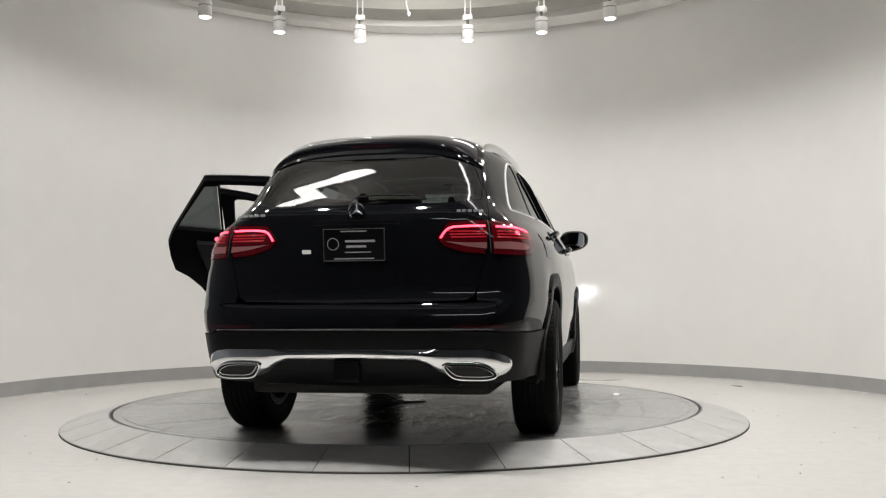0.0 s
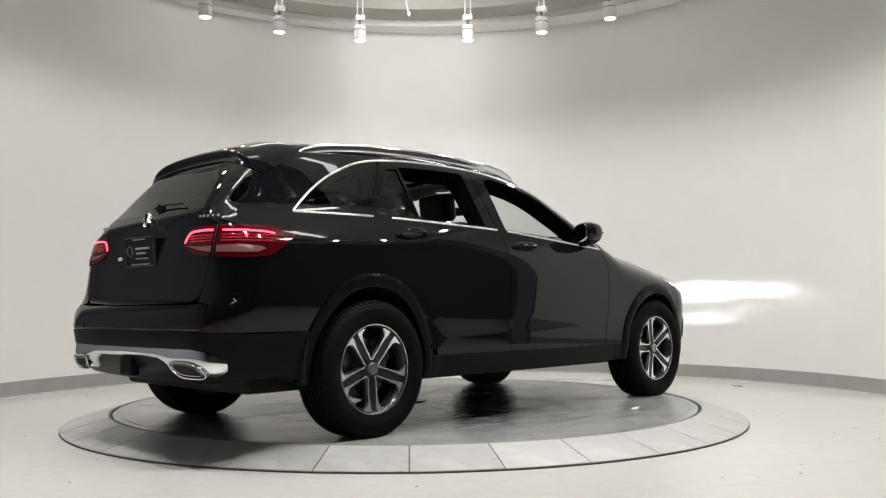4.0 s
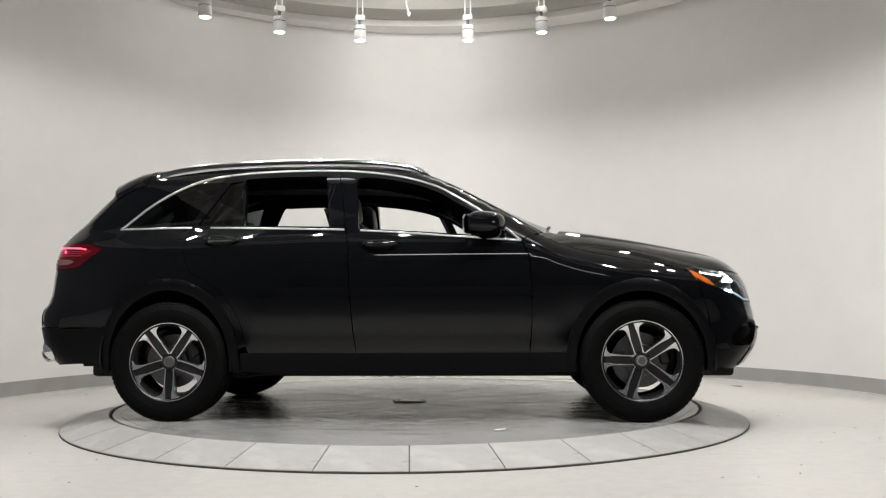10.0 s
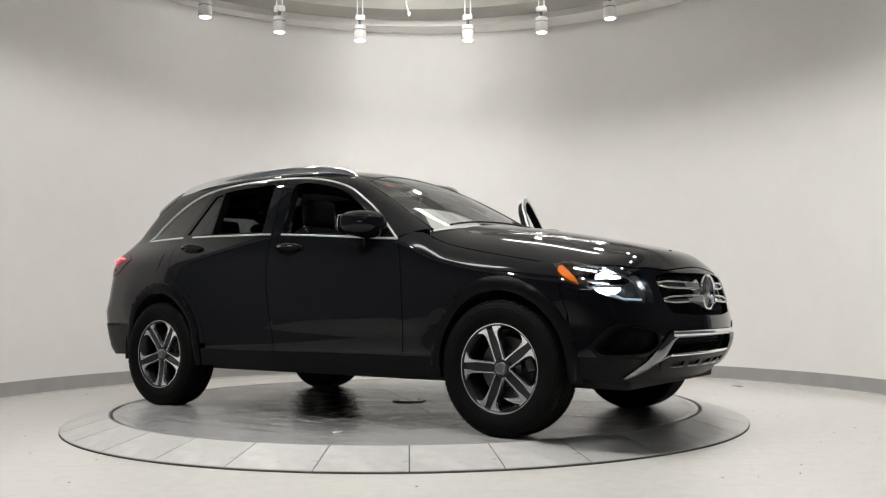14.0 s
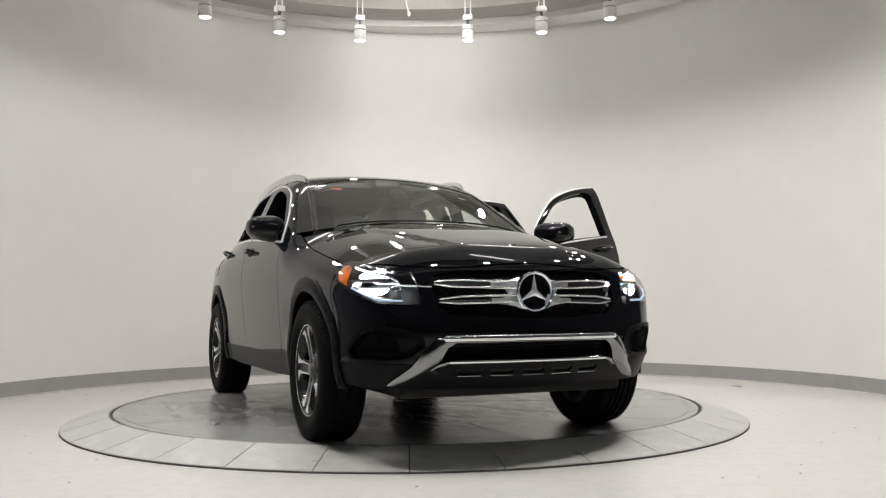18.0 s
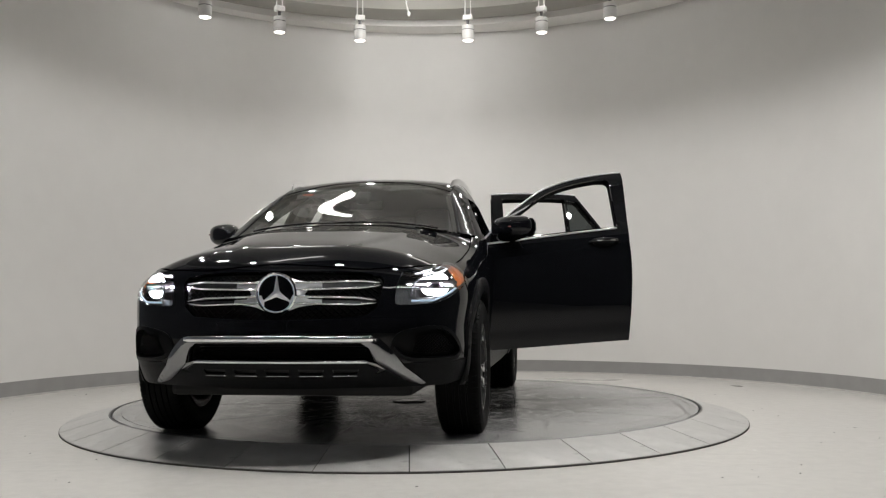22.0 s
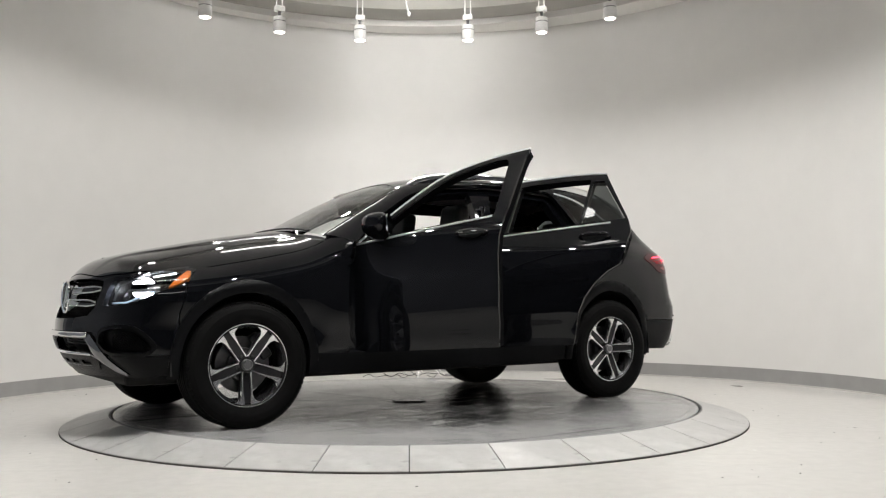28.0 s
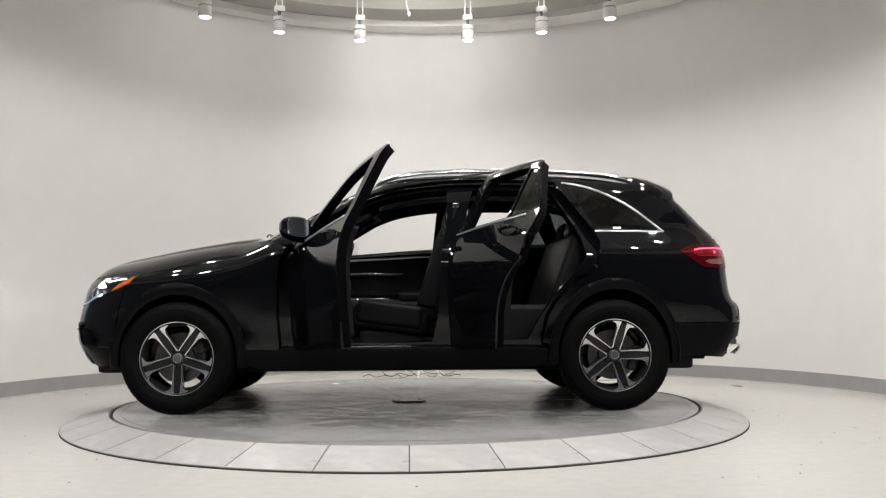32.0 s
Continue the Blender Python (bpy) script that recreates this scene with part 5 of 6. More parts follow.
part("badge_glow", lathe([(0.088, 0.006), (0.0905, 0.006), (0.0905, 0.0135), (0.088, 0.0135)], 48, "X", closed=True), RING, big, "thin lit ring round the badge")
for s in (-1, 1):
    wing = [(0.06, 0.842), (0.10, 0.828), (0.14, 0.822), (0.21, 0.820), (0.21, 0.796), (0.15, 0.790), (0.125, 0.762), (0.15, 0.736), (0.21, 0.734), (0.21, 0.712), (0.14, 0.708), (0.10, 0.700), (0.06, 0.684)]
    skin("badge_wing", [patch("front", [(a * s, b) for a, b in wing], res=0.015, step=0.012, lift=-0.014, thick=0.012, gap=0, puff=(0.010, 0.018))], TRIMLINE, grille, "satin chrome wing beside the badge")
q = Vector(on_shell("top", [(2.02, 0.0)])[0])
part("hood_badge", lathe([(0.0001, 0.0), (0.024, 0.0), (0.024, 0.003), (0.0001, 0.005)], 24, "Z", q), CHROME, hood, "small round chrome badge", True)

intake = skin("lower_intake", [patch("front", both(INTAKE), res=0.06, lift=-0.09, thick=0.0, gap=-0.03)], DARK, car, "dark lower air intake")
for z in (0.505, 0.482, 0.459):
    strip("front", [(a, z) for a in np.linspace(-0.41, 0.41, 10)], 0.006, -0.07, 0.01, SATIN, "intake_slat", intake)
SK = [(0.0, 0.560), (0.40, 0.556), (0.455, 0.545), (0.50, 0.50), (0.575, 0.41), (0.69, 0.326), (0.675, 0.319), (0.60, 0.338), (0.53, 0.375), (0.46, 0.425), (0.415, 0.50), (0.38, 0.524), (0.0, 0.528)]
fskid = skin("front_skid_frame", [patch("front", both(SK), res=0.016, step=0.012, lift=0.008, thick=0.035, gap=0, puff=(0.016, 0.03))], FRAME_METAL, car, "bright silver bumper frame")
LB = [(0.0, 0.443), (0.40, 0.440), (0.455, 0.425), (0.50, 0.392), (0.455, 0.412), (0.405, 0.431), (0.0, 0.434)]
skin("lower_bar", [patch("front", both(LB), res=0.03, step=0.015, lift=0.008, thick=0.03, gap=0)], FRAME_METAL, fskid, "bright lower bar")
strip("front", [(a, 0.546 - 0.004 * abs(a)) for a in np.linspace(-0.43, 0.43, 24)], 0.030, 0.012, 0.014, CHROME, "upper_bar", fskid, "rounded chrome upper bar")
strip("front", [(a, 0.436 - 0.004 * abs(a)) for a in np.linspace(-0.41, 0.41, 24)], 0.017, 0.005, 0.010, CHROME, "lower_bead", fskid, "rounded chrome bead")
for k in range(5):
    c0 = -0.32 + 0.16 * k
    sl = [(c0 - 0.055, 0.372), (c0 + 0.055, 0.372), (c0 + 0.065, 0.400), (c0 - 0.065, 0.400)]
    skin("skid_slot", [patch("front", sl, res=0.03, step=0.012, lift=-0.004, thick=0.0, gap=0)], DARK, fskid, "dark slot")
    strip("front", [(c0 - 0.055, 0.370), (c0 + 0.055, 0.370)], 0.004, 0.012, 0.003, BRIGHT, "slot_edge", fskid)
SKL = [(0.0, 0.433), (0.405, 0.430), (0.47, 0.395), (0.44, 0.345), (0.0, 0.332)]
skin("skid_panel", [patch("front", both(SKL), [[(-0.32 + 0.16 * k + a, z) for a, z in ((-0.052, 0.375), (0.052, 0.375), (0.06, 0.398), (-0.06, 0.398))] for k in range(5)], res=0.03, step=0.015, lift=0.008, thick=0.02, gap=0)],
     SATIN, fskid, "black skid panel with slots")
for s in (-1, 1):
    fg = FOG if s > 0 else mir(FOG)
    mesh_in = [(a * s, b) for a, b in ((0.60, 0.47), (0.62, 0.548), (0.70, 0.562), (0.755, 0.55), (0.815, 0.492), (0.80, 0.462), (0.66, 0.455))]
    fog = skin("fog_lamp_grille", [patch("front", fg, res=0.05, lift=-0.03, thick=0.0, gap=-0.008)], SATIN, car, "dark mesh side intake")
    skin("intake_core", [patch("front", mesh_in, res=0.05, lift=-0.026, thick=0.0, gap=0)], DARK, fog, "dark opening behind the mesh")
    lattice("intake_mesh", "front", mesh_in, 0.019, -0.020, SATIN, fog, 0.9, 0.0035, "black honeycomb mesh")
    skin("intake_rim", [patch("front", shrink(fg, -0.012), [shrink(fg, 0.006)], res=0.02, step=0.012, lift=0.006, thick=0.03, gap=0)], SATIN, fog, "satin black intake rim")


def lens_x(y, z):
    """How far forward the body reaches at a height and distance from the middle."""
    xs = np.linspace(1.4, 2.4, 200)
    inside = shell(xs, y + 0 * xs, z + 0 * xs) < 0
    return float(xs[inside][-1])


def headlamp(s):
    hd = [(a * s, b) for a, b in HEAD]
    slot = [(a * s, b) for a, b in ((0.60, 0.752), (0.79, 0.758), (0.87, 0.792), (0.88, 0.845), (0.60, 0.845))]
    lamp = skin("headlight", [patch("front", hd, [slot], res=0.03, lift=-0.108, thick=0.0, gap=-0.004)], LAMP_SILVER, car, "lit headlight behind a clear lens")
    skin("lens", [patch("front", hd, res=0.03, lift=0.004, thick=0.02, gap=0.001)], LENS, lamp, "clear headlight lens")
    am = [(a * s, b) for a, b in [(0.99, 0.903), (0.955, 0.913), (0.915, 0.85), (0.90, 0.812), (0.945, 0.832), (0.98, 0.868)]]
    skin("side_marker", [patch("front", am, res=0.02, lift=-0.006, thick=0.03, gap=0)], AMBER, lamp, "amber side marker")
    dr = [(a * s, b) for a, b in [(0.60, 0.724), (0.70, 0.726), (0.76, 0.75), (0.84, 0.79)]]
    strip("front", dr, 0.010, -0.012, 0.006, BLUE, "lamp_strip", lamp, "bluish running light strip")
    dr = [(a * s, b) for a, b in curve([(0.60, 0.74), (0.615, 0.80), (0.66, 0.845), (0.75, 0.87)], 4)]
    strip("front", dr, 0.010, -0.02, 0.01, LAMP_SILVER, "lamp_brow", lamp, "silver curved lamp brow")
    # chrome streak along the top, its glint given as a glow
    dr = [(a * s, b) for a, b in [(0.80, 0.882), (0.86, 0.895), (0.90, 0.905)]]
    strip("front", dr, 0.009, -0.02, 0.006, STREAK_GLOW, "lamp_strip", lamp, "glowing white strip in place of a chrome streak")
    # the glowing bowl of the low beam, in two halves over and under the slot
    face = Matrix.Translation((lens_x(0.735, 0.80) - 0.085, s * 0.735, 0.806)) @ Matrix.Rotation(radians(34 * s), 4, "Z")
    for up in (1, -1):
        ring = [(0.074 * math.cos(t), up * (0.024 + 0.036 * math.sin(t))) for t in np.linspace(0, math.pi, 17)]
        bm = bmesh.new()
        outer, inner = [bm.verts.new((0.0, y, z)) for y, z in ring], [bm.verts.new((-0.012, 0.8 * y, up * 0.024 + 0.6 * (z - up * 0.024))) for y, z in ring]
        bm.faces.new(inner)
        for k in range(len(ring)):
            bm.faces.new((outer[k - 1], outer[k], inner[k], inner[k - 1]))
        bmesh.ops.recalc_face_normals(bm, faces=list(bm.faces))
        part("lit_reflector", bm, LIT, lamp, "brightly lit bowl", True, face)
    # low beam: a lamp deep in a black slotted shade that leans down
    at = Vector((1.77, s * 0.70, 0.806))
    lean = Matrix.Translation(at) @ Matrix.Rotation(radians(2.4), 4, "Y")
    part("low_beam", block((0.01, 0.085, 0.012), (0, 0, 0), 0), BEAM, lamp, "glowing low beam lamp", False, lean)
    for dy, dz, wy, wz in ((0, 0.0165, 0.26, 0.012), (0, -0.0165, 0.26, 0.012), (0.125, 0, 0.01, 0.045), (-0.125, 0, 0.01, 0.045)):
        part("beam_shade", block((0.16, wy, wz), (0.07, dy, dz), 0.002), DARK, lamp, "", False, lean)
    part("beam_shade", block((0.01, 0.26, 0.045), (-0.014, 0, 0), 0.002), DARK, lamp, "", False, lean)


for s in (-1, 1):
    headlamp(s)


# ---- wheels ----
def build_wheel():
    """A wheel about y, its outer face towards +y, hub at the origin."""
    rim = part("wheel", lathe([(0.205, -0.11), (0.225, -0.105), (0.215, -0.06), (0.205, 0.0), (0.212, 0.07), (0.228, 0.098), (0.236, 0.104), (0.236, 0.09), (0.222, 0.075), (0.215, 0.0), (0.225, -0.06), (0.235, -0.11)],
                             64, "Y", closed=True), BARREL, car, "silver five double-spoke alloy wheel with a black tyre", True)
    part("rim_lip", lathe([(0.233, 0.096), (0.236, 0.104), (0.242, 0.105), (0.244, 0.098), (0.240, 0.09), (0.234, 0.088)], 72, "Y", closed=True), ALLOY, rim, "machined silver rim lip", True)
    tp = [(0.240, -0.105), (0.262, -0.117), (0.30, -0.121), (0.335, -0.117), (0.352, -0.108), (0.362, -0.094), (0.3655, -0.075)]
    for c in (-0.05, -0.017, 0.017, 0.05):
        tp += [(0.3665, c - 0.006), (0.359, c - 0.0045), (0.359, c + 0.0045), (0.3665, c + 0.006)]
    tp += [(0.3655, 0.075), (0.362, 0.094), (0.352, 0.108), (0.335, 0.117), (0.325, 0.1185), (0.323, 0.1205), (0.30, 0.1215), (0.28, 0.1205), (0.278, 0.119), (0.262, 0.117), (0.240, 0.105), (0.236, 0.05), (0.236, -0.05)]
    part("tyre", lathe(tp, 96, "Y", closed=True), RUBBER, rim, "black rubber tyre", True)
    # shoulder blocks of the tread
    vs, fs = [], []
    for side in (-1, 1):
        for i in range(72):
            a = 2 * math.pi * i / 72
            b = len(vs)
            for da in (-0.5, 0.5):
                ang = a + da * (2 * math.pi / 72) * 0.72
                for r, y in ((0.3685, 0.078), (0.3650, 0.098), (0.3545, 0.110), (0.345, 0.105)):
                    vs.append((r * math.cos(ang), side * y, r * math.sin(ang)))
            fs += [(b, b + 1, b + 5, b + 4), (b + 1, b + 2, b + 6, b + 5), (b + 2, b + 3, b + 7, b + 6), (b, b + 1, b + 2, b + 3), (b + 4, b + 5, b + 6, b + 7)]
    tagged(mesh_part("tread", vs, fs, RUBBER, rim), "", "", "", "stuff")
    part("brake_disc", lathe([(0.05, -0.02), (0.165, -0.02), (0.165, 0.006), (0.10, 0.006), (0.095, 0.03), (0.05, 0.03)], 48, "Y", closed=True), STEEL, rim, "steel brake disc", True)
    part("caliper", block((0.07, 0.07, 0.17), (-0.145, -0.005, 0.02), 0.02, 3), ALLOY_DARK, rim, "", True)
    edge_w = lambda r: float(np.interp(r, [0.05, 0.10, 0.15, 0.19, 0.21, 0.226, 0.2335], [0.0285, 0.0295, 0.032, 0.037, 0.049, 0.078, 0.13]))
    groove_w = lambda r: float(np.interp(r, [0.045, 0.06, 0.10, 0.155, 0.175, 0.20, 0.245], [0.019, 0.022, 0.0235, 0.0235, 0.021, 0.019, 0.019]))
    polar = lambda r, deg: (r * math.sin(radians(deg)), r * math.cos(radians(deg)))
    lean_of = lambda r, w: 36 - math.degrees(math.asin(min(0.58, w / r)))
    rr = [0.054, 0.062, 0.075, 0.10, 0.13, 0.16, 0.185, 0.20, 0.212, 0.224]
    opening = [polar(0.049, 0)] + [polar(r, lean_of(r, edge_w(r))) for r in rr] + [polar(0.2335, d) for d in (12, 6, 0, -6, -12)] + [polar(r, -lean_of(r, edge_w(r))) for r in rr[::-1]]
    rg = [0.05, 0.07, 0.10, 0.14, 0.155, 0.175, 0.20, 0.22, 0.243]
    frame_line = [polar(r, lean_of(r, groove_w(r))) for r in rg] + [polar(0.243, d) for d in np.linspace(28, -28, 13)] + [polar(r, -lean_of(r, groove_w(r))) for r in rg[::-1]]
    dish = lambda r: np.interp(r, [0.04, 0.08, 0.14, 0.20, 0.243], [0.074, 0.077, 0.082, 0.090, 0.099])
    uv, tri = fill(frame_line, [opening], 0.02, 0.012)
    rad = np.hypot(uv[:, 0], uv[:, 1])
    top = np.stack([uv[:, 0], dish(rad), uv[:, 1]], 1)
    n0 = len(top)
    pairs = {(a, b) for f in tri for a, b in ((f[0], f[1]), (f[1], f[2]), (f[2], f[0]))}
    fs = [tuple(f[::-1]) for f in tri] + [(a, b, n0 + b, n0 + a) for a, b in pairs if (b, a) not in pairs]
    face_mesh = None
    for k in range(5):
        turn = Matrix.Rotation(2 * math.pi * (k + 0.5) / 5, 4, "Y")
        if face_mesh is None:
            fm = mesh_part("spoke_face", np.concatenate([top, top - np.array([0, 0.022, 0])]), fs, ALLOY, rim, "machined silver spoke edge")
            bm = bmesh.new()
            bm.from_mesh(fm.data)
            bmesh.ops.recalc_face_normals(bm, faces=list(bm.faces))
            bm.to_mesh(fm.data), bm.free()
            face_mesh = fm.data
        else:
            fm = new("spoke_face", face_mesh)
            fm.parent = rim
            tagged(fm, "machined silver spoke edge")
        fm.matrix_basis = turn
        bm = bmesh.new()
        v = [bm.verts.new(p) for p in ((-0.024, 0.063, 0.03), (0.024, 0.063, 0.03), (0.030, 0.086, 0.238), (-0.030, 0.086, 0.238), (-0.024, 0.02, 0.03), (0.024, 0.02, 0.03), (0.036, 0.03, 0.228), (-0.036, 0.03, 0.228))]
        for f in ((0, 1, 2, 3), (4, 7, 6, 5), (0, 3, 7, 4), (1, 5, 6, 2), (0, 4, 5, 1), (3, 2, 6, 7)):
            bm.faces.new([v[i] for i in f])
        bmesh.ops.recalc_face_normals(bm, faces=list(bm.faces))
        bm.transform(Matrix.Rotation(2 * math.pi * k / 5, 4, "Y"))
        part("spoke_groove", bm, ALLOY_DARK, rim, "dark recessed spoke groove")
        a = 2 * math.pi * k / 5
        part("wheel_bolt", lathe([(0.012, 0.05), (0.012, 0.07), (0.007, 0.074), (0.0001, 0.074)], 8, "Y", (0.056 * math.sin(a), 0, 0.056 * math.cos(a))), DARK, rim)
    part("hub", lathe([(0.055, 0.02), (0.055, 0.06), (0.045, 0.07), (0.0001, 0.072)], 32, "Y"), ALLOY_DARK, rim, "", True)
    part("hub_cap", lathe([(0.034, 0.07), (0.034, 0.086), (0.030, 0.090), (0.0001, 0.091)], 32, "Y"), CAP, rim, "grey round hub cap", True)
    part("cap_ring", lathe([(0.024, 0.0905), (0.027, 0.0905), (0.027, 0.092), (0.024, 0.092)], 32, "Y", closed=True), CHROME, rim, "", True)
    return rim


wheel0 = build_wheel()
YW = 0.815
poses = [(WX, -YW, 180, 16), (-WX, -YW, 180, 36), (WX, YW, 0, 36), (-WX, YW, 0, -17)]
for i, (x, y, turn, ph) in enumerate(poses):
    m = Matrix.Translation((x, y, HUB)) @ Matrix.Rotation(radians(turn), 4, "Z") @ Matrix.Rotation(radians(ph), 4, "Y")
    if i == 0:
        wheel0.matrix_basis = m
    else:
        copy_thing(wheel0, m)

# ---- underside and cabin ----
part("underbody", block((4.1, 1.25, 0.10), (0.0, 0, 0.30), 0.03), DARK, car, "dark underbody")
part("cabin_floor", block((2.6, 1.58, 0.06), (-0.25, 0, 0.40), 0.02), TRIM, car, "black cabin floor")
part("boot_floor", block((1.1, 1.30, 0.30), (-1.70, 0, 0.55), 0.03), TRIM, car, "black boot lining")
part("engine_bulkhead", block((1.1, 1.30, 0.44), (1.45, 0, 0.57), 0.05), DARK, car)
part("grille_shroud", block((0.10, 0.94, 0.32), (2.03, 0, 0.76), 0.02), DARK, car, "dark panel behind the grille")
part("firewall", block((0.25, 1.56, 0.62), (0.86, 0, 0.72), 0.05), TRIM, car)
for s in (-1, 1):
    part("axle_link", tube([(WX, 0.2 * s, 0.33), (WX, 0.7 * s, HUB)], 0.03), STEEL, car)
    part("axle_link", tube([(-WX, 0.2 * s, 0.33), (-WX, 0.7 * s, HUB)], 0.03), STEEL, car)
    part("sill_plate", block((0.62, 0.06, 0.008), (0.22, s * 0.83, 0.438), 0.002, 2, Matrix.Rotation(radians(-22 * s), 4, "X")), BRIGHT, car, "bright metal sill plate")
    part("latch_striker", block((0.02, 0.03, 0.05), (-0.33, s * 0.84, 0.80), 0.006), CHROME, car)
    part("inner_sill", block((2.0, 0.15, 0.10), (-0.05, s * 0.775, 0.375), 0.02), TRIM, car)
part("seat_box", block((0.62, 1.46, 0.30), (-0.98, 0, 0.55), 0.03), TRIM, car, "black box under the rear bench")
dash = part("dashboard", block((0.42, 1.42, 0.34), (0.70, 0, 0.93), 0.08, 4), TRIM, car, "black dashboard", True)
part("screen", block((0.02, 0.24, 0.14), (0.50, 0, 1.12), 0.01, 2, Matrix.Rotation(radians(-10), 4, "Y")), GLOSSY, dash, "dark centre screen", True)
part("instrument_hood", block((0.22, 0.42, 0.10), (0.56, 0.37, 1.10), 0.04, 3), TRIM, dash, "", True)
for y in (-0.55, -0.1, 0.0, 0.1, 0.62):
    part("air_vent", lathe([(0.03, -0.01), (0.045, -0.01), (0.045, 0.01), (0.03, 0.01)], 20, "X", (0.49, y, 1.0), True), CHROME, dash, "round chrome air vent", True)
console = part("centre_console", block((1.0, 0.26, 0.28), (0.15, 0, 0.60), 0.05, 3), TRIM, car, "black centre console", True)
part("console_trim", block((0.45, 0.2, 0.012), (0.30, 0, 0.745), 0.004, 2), BRIGHT, console, "bright console trim", True)
part("console_armrest", block((0.32, 0.24, 0.08), (-0.15, 0, 0.76), 0.03, 3), LEATHER, console, "", True)
sw = part("steering_wheel", lathe([(0.172 + 0.015 * math.cos(t), 0.015 * math.sin(t)) for t in np.linspace(0, 2 * math.pi, 10, endpoint=False)], 40, "X", closed=True), LEATHER, car, "black leather steering wheel", True,
          Matrix.Translation((0.40, 0.37, 0.98)) @ Matrix.Rotation(radians(-22), 4, "Y"))
part("wheel_boss", block((0.06, 0.14, 0.12), (0, 0, 0), 0.03, 3), TRIM, sw, "", True)
for a in (0, 180, 270):
    part("wheel_spoke", block((0.025, 0.12, 0.04), (0, 0.11 * math.cos(radians(a)), 0.11 * math.sin(radians(a))), 0.01, 2, Matrix.Rotation(radians(a), 4, "X")), BRIGHT, sw, "", True)


def cushion(size, at, turn=0.0, bevel=0.06, belly=0.02):
    bm = block(size, (0, 0, 0), bevel, 4)
    for v in bm.verts:
        k = 1 - min(1, abs(v.co.y) / (size[1] * 0.5)) ** 2
        v.co.z += belly * k * (1 if v.co.z > 0 else 0)
    bm.transform(Matrix.Translation(at) @ Matrix.Rotation(radians(turn), 4, "Y"))
    return bm


def front_seat(y):
    seat = part("seat", cushion((0.52, 0.50, 0.17), (0.06, y, 0.60), -8, 0.05, -0.02), LEATHER, car, "black leather front seat", True)
    for s in (-1, 1):
        part("seat_bolster", block((0.46, 0.09, 0.17), (0.06, y + s * 0.22, 0.64), 0.04, 3, Matrix.Rotation(radians(-8), 4, "Y")), LEATHER, seat, "", True)
        part("back_bolster", block((0.15, 0.09, 0.52), (-0.27, y + s * 0.215, 0.93), 0.04, 3, Matrix.Rotation(radians(-17), 4, "Y")), LEATHER, seat, "", True)
        part("headrest_post", tube([(-0.36, y + s * 0.06, 1.18), (-0.385, y + s * 0.06, 1.29)], 0.007), CHROME, seat)
    part("backrest", block((0.16, 0.47, 0.66), (-0.28, y, 0.92), 0.07, 4, Matrix.Rotation(radians(-17), 4, "Y")), LEATHER, seat, "black leather backrest", True)
    part("headrest", block((0.11, 0.27, 0.19), (-0.39, y, 1.34), 0.05, 4, Matrix.Rotation(radians(-8), 4, "Y")), LEATHER, seat, "black padded headrest", True)
    part("seat_base", block((0.44, 0.44, 0.12), (0.05, y, 0.48), 0.03, 2), TRIM, seat)


front_seat(0.37)
front_seat(-0.37)
for s in (-1, 1):
    belt = part("seat_belt", tube([(-0.40, s * 0.70, 1.38), (-0.37, s * 0.735, 1.15), (-0.34, s * 0.765, 0.85), (-0.31, s * 0.775, 0.55)], 0.004, 8, 5.0), TRIM, car, "black seat belt along the pillar")
    part("belt_guide", block((0.05, 0.018, 0.035), (-0.40, s * 0.70, 1.385), 0.006, 2), CHROME, belt, "bright belt guide", True)
    part("belt_buckle", block((0.02, 0.012, 0.075), (-0.335, s * 0.772, 0.76), 0.004, 2), CHROME, belt, "bright buckle tongue", True)
rear_seat = part("rear_seat", cushion((0.50, 1.34, 0.17), (-0.86, 0, 0.61), -6, 0.06, 0.0), LEATHER, car, "black leather rear bench", True)
part("rear_backrest", block((0.17, 1.32, 0.62), (-1.20, 0, 0.90), 0.07, 4, Matrix.Rotation(radians(-20), 4, "Y")), LEATHER, rear_seat, "black leather rear backrest", True)
for y in (-0.42, 0.0, 0.42):
    part("headrest", block((0.10, 0.26, 0.15), (-1.33, y, 1.27), 0.045, 4, Matrix.Rotation(radians(-12), 4, "Y")), LEATHER, rear_seat, "black padded headrest", True)
rv = part("rear_view_mirror", block((0.03, 0.24, 0.065), (0.30, 0, 1.40), 0.014, 3, Matrix.Rotation(radians(8), 4, "Z")), TRIM, car, "black rear-view mirror", True)
part("mirror_stalk", block((0.12, 0.10, 0.05), (0.37, 0, 1.445), 0.02, 3, Matrix.Rotation(radians(30), 4, "Y")), TRIM, rv, "", True)
part("roof_console", block((0.22, 0.18, 0.045), (0.03, 0, 1.555), 0.018, 3), LINER, car, "grey overhead console", True)
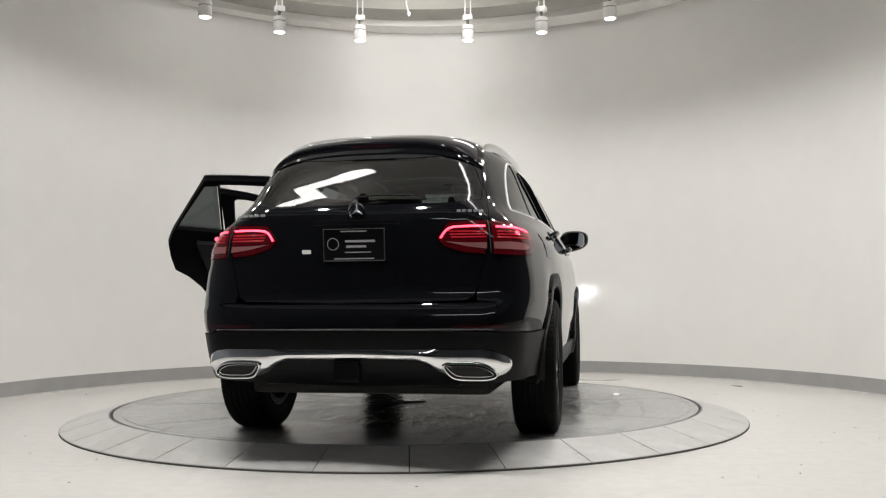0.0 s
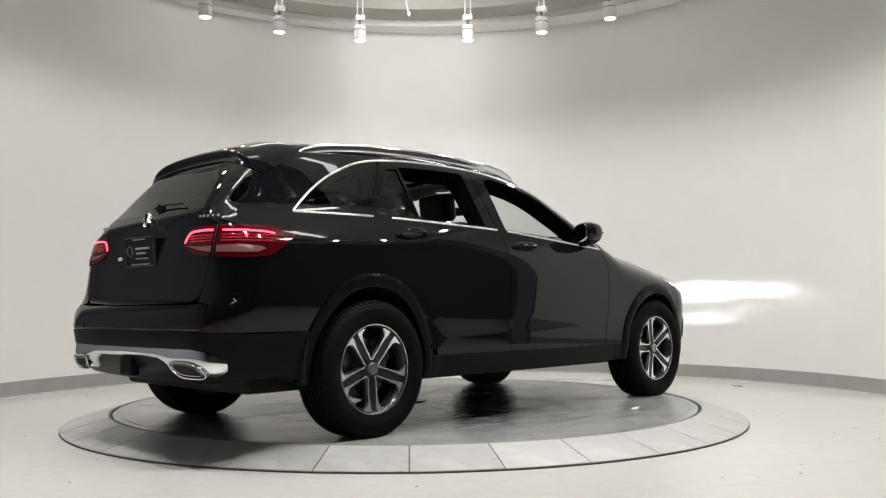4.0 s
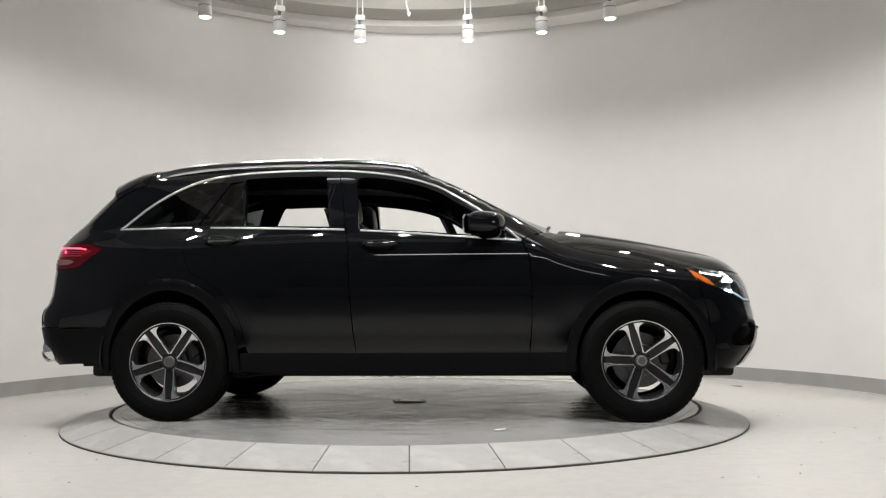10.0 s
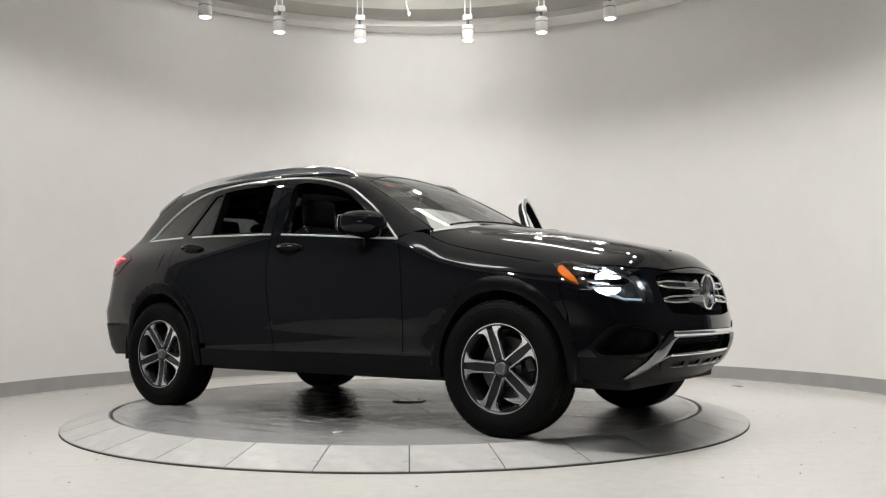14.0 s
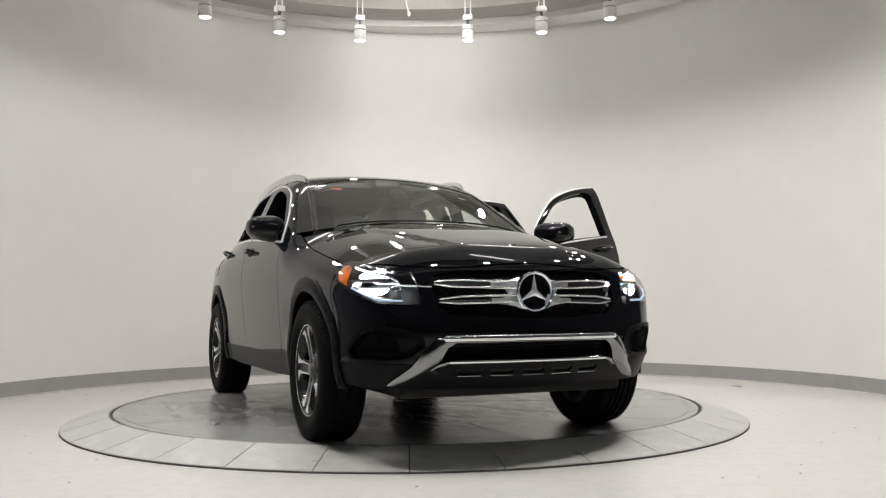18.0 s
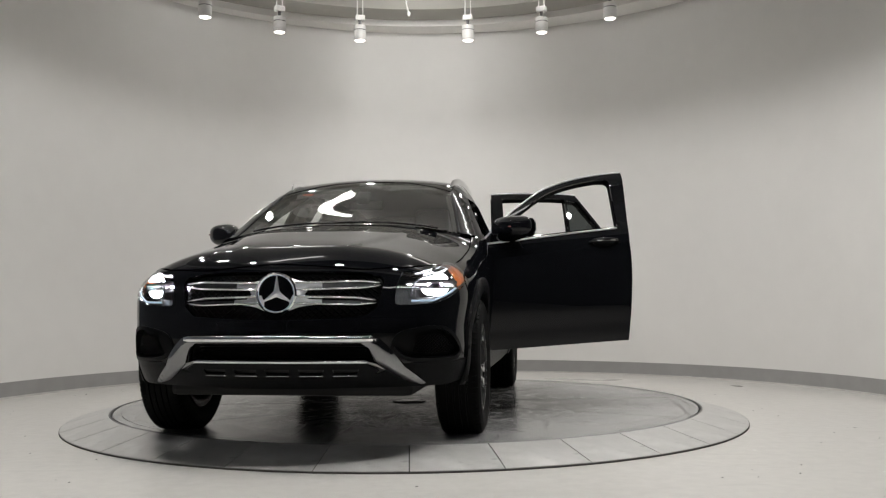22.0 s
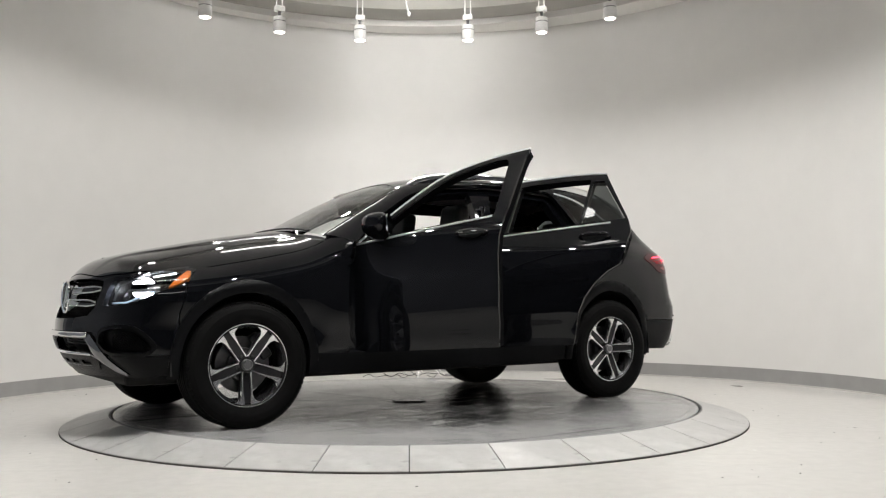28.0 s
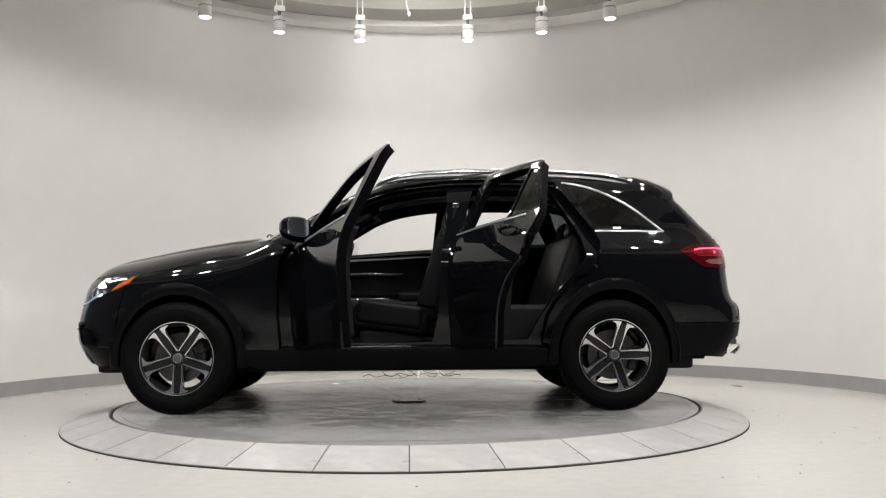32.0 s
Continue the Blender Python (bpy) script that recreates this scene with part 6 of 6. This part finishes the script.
for s in (-1, 1):
    part("sun_visor", block((0.15, 0.36, 0.016), (0.14, s * 0.33, 1.530), 0.007, 2, Matrix.Rotation(radians(14), 4, "Y")), LINER, car, "folded grey sun visor", True)
q = Vector(on_shell("top", [(0.30, -0.42)])[0]) + Vector((-0.012, 0, -0.012))
part("windshield_sticker", block((0.03, 0.07, 0.002), q, 0, 2, Matrix.Rotation(radians(26), 4, "Y")), ORANGE, car, "small orange sticker behind the windshield")

# ---- tiles of the ramp ring ----
N_TILE = 32
slope = (TT - 0.012) / (R_OUT - R_IN)
vs, fs = [], []
g = 0.0035
ha = math.pi / N_TILE
for k in range(5):
    t = -1 + 2 * k / 4
    for r, top in ((R_IN, True), (R_OUT, True), (R_IN, False), (R_OUT, False)):
        a = t * (ha - g / r)
        z = 0.012 + (R_OUT - r) * slope - (0.0 if top else 0.012)
        vs.append((r * math.sin(a), -r * math.cos(a), z))
for k in range(4):
    b, c2 = 4 * k, 4 * k + 4
    fs += [(b, b + 1, c2 + 1, c2), (b, c2, c2 + 2, b + 2), (b + 1, b + 3, c2 + 3, c2 + 1), (b + 2, c2 + 2, c2 + 3, b + 3)]
fs += [(0, 2, 3, 1), (16, 17, 19, 18)]
tile0 = mesh_part("tile", vs, [f[::-1] for f in fs], TILE, ramp_ring)
tile0.matrix_basis = Matrix.Rotation(math.pi / N_TILE, 4, "Z")
for i in range(1, N_TILE):
    t = new("tile", tile0.data)
    t.parent = ramp_ring
    t.matrix_basis = Matrix.Rotation(2 * math.pi * (i + 0.5) / N_TILE, 4, "Z")


def motions():
    """The car and the disc turn together."""
    rows_car, rows_disc = [], []
    for t, a in SPIN:
        c, s = math.cos(radians(a)), math.sin(radians(a))
        ox, oy = 0.0689, -0.238
        rows_car.append((t, pose(c * ox - s * oy, s * ox + c * oy, TT, 0, 0, a)))
        rows_disc.append((t, pose(0, 0, 0, 0, 0, a)))
    walk(car, rows_car)
    walk(disc, rows_disc)
    walk(scrap, [(t, pose(0, 0, TT + 0.001, 0, 0, a)) for t, a in SPIN])
    walk(cover, [(t, pose(0, 0, TT, 0, 0, a)) for t, a in SPIN])


motions()
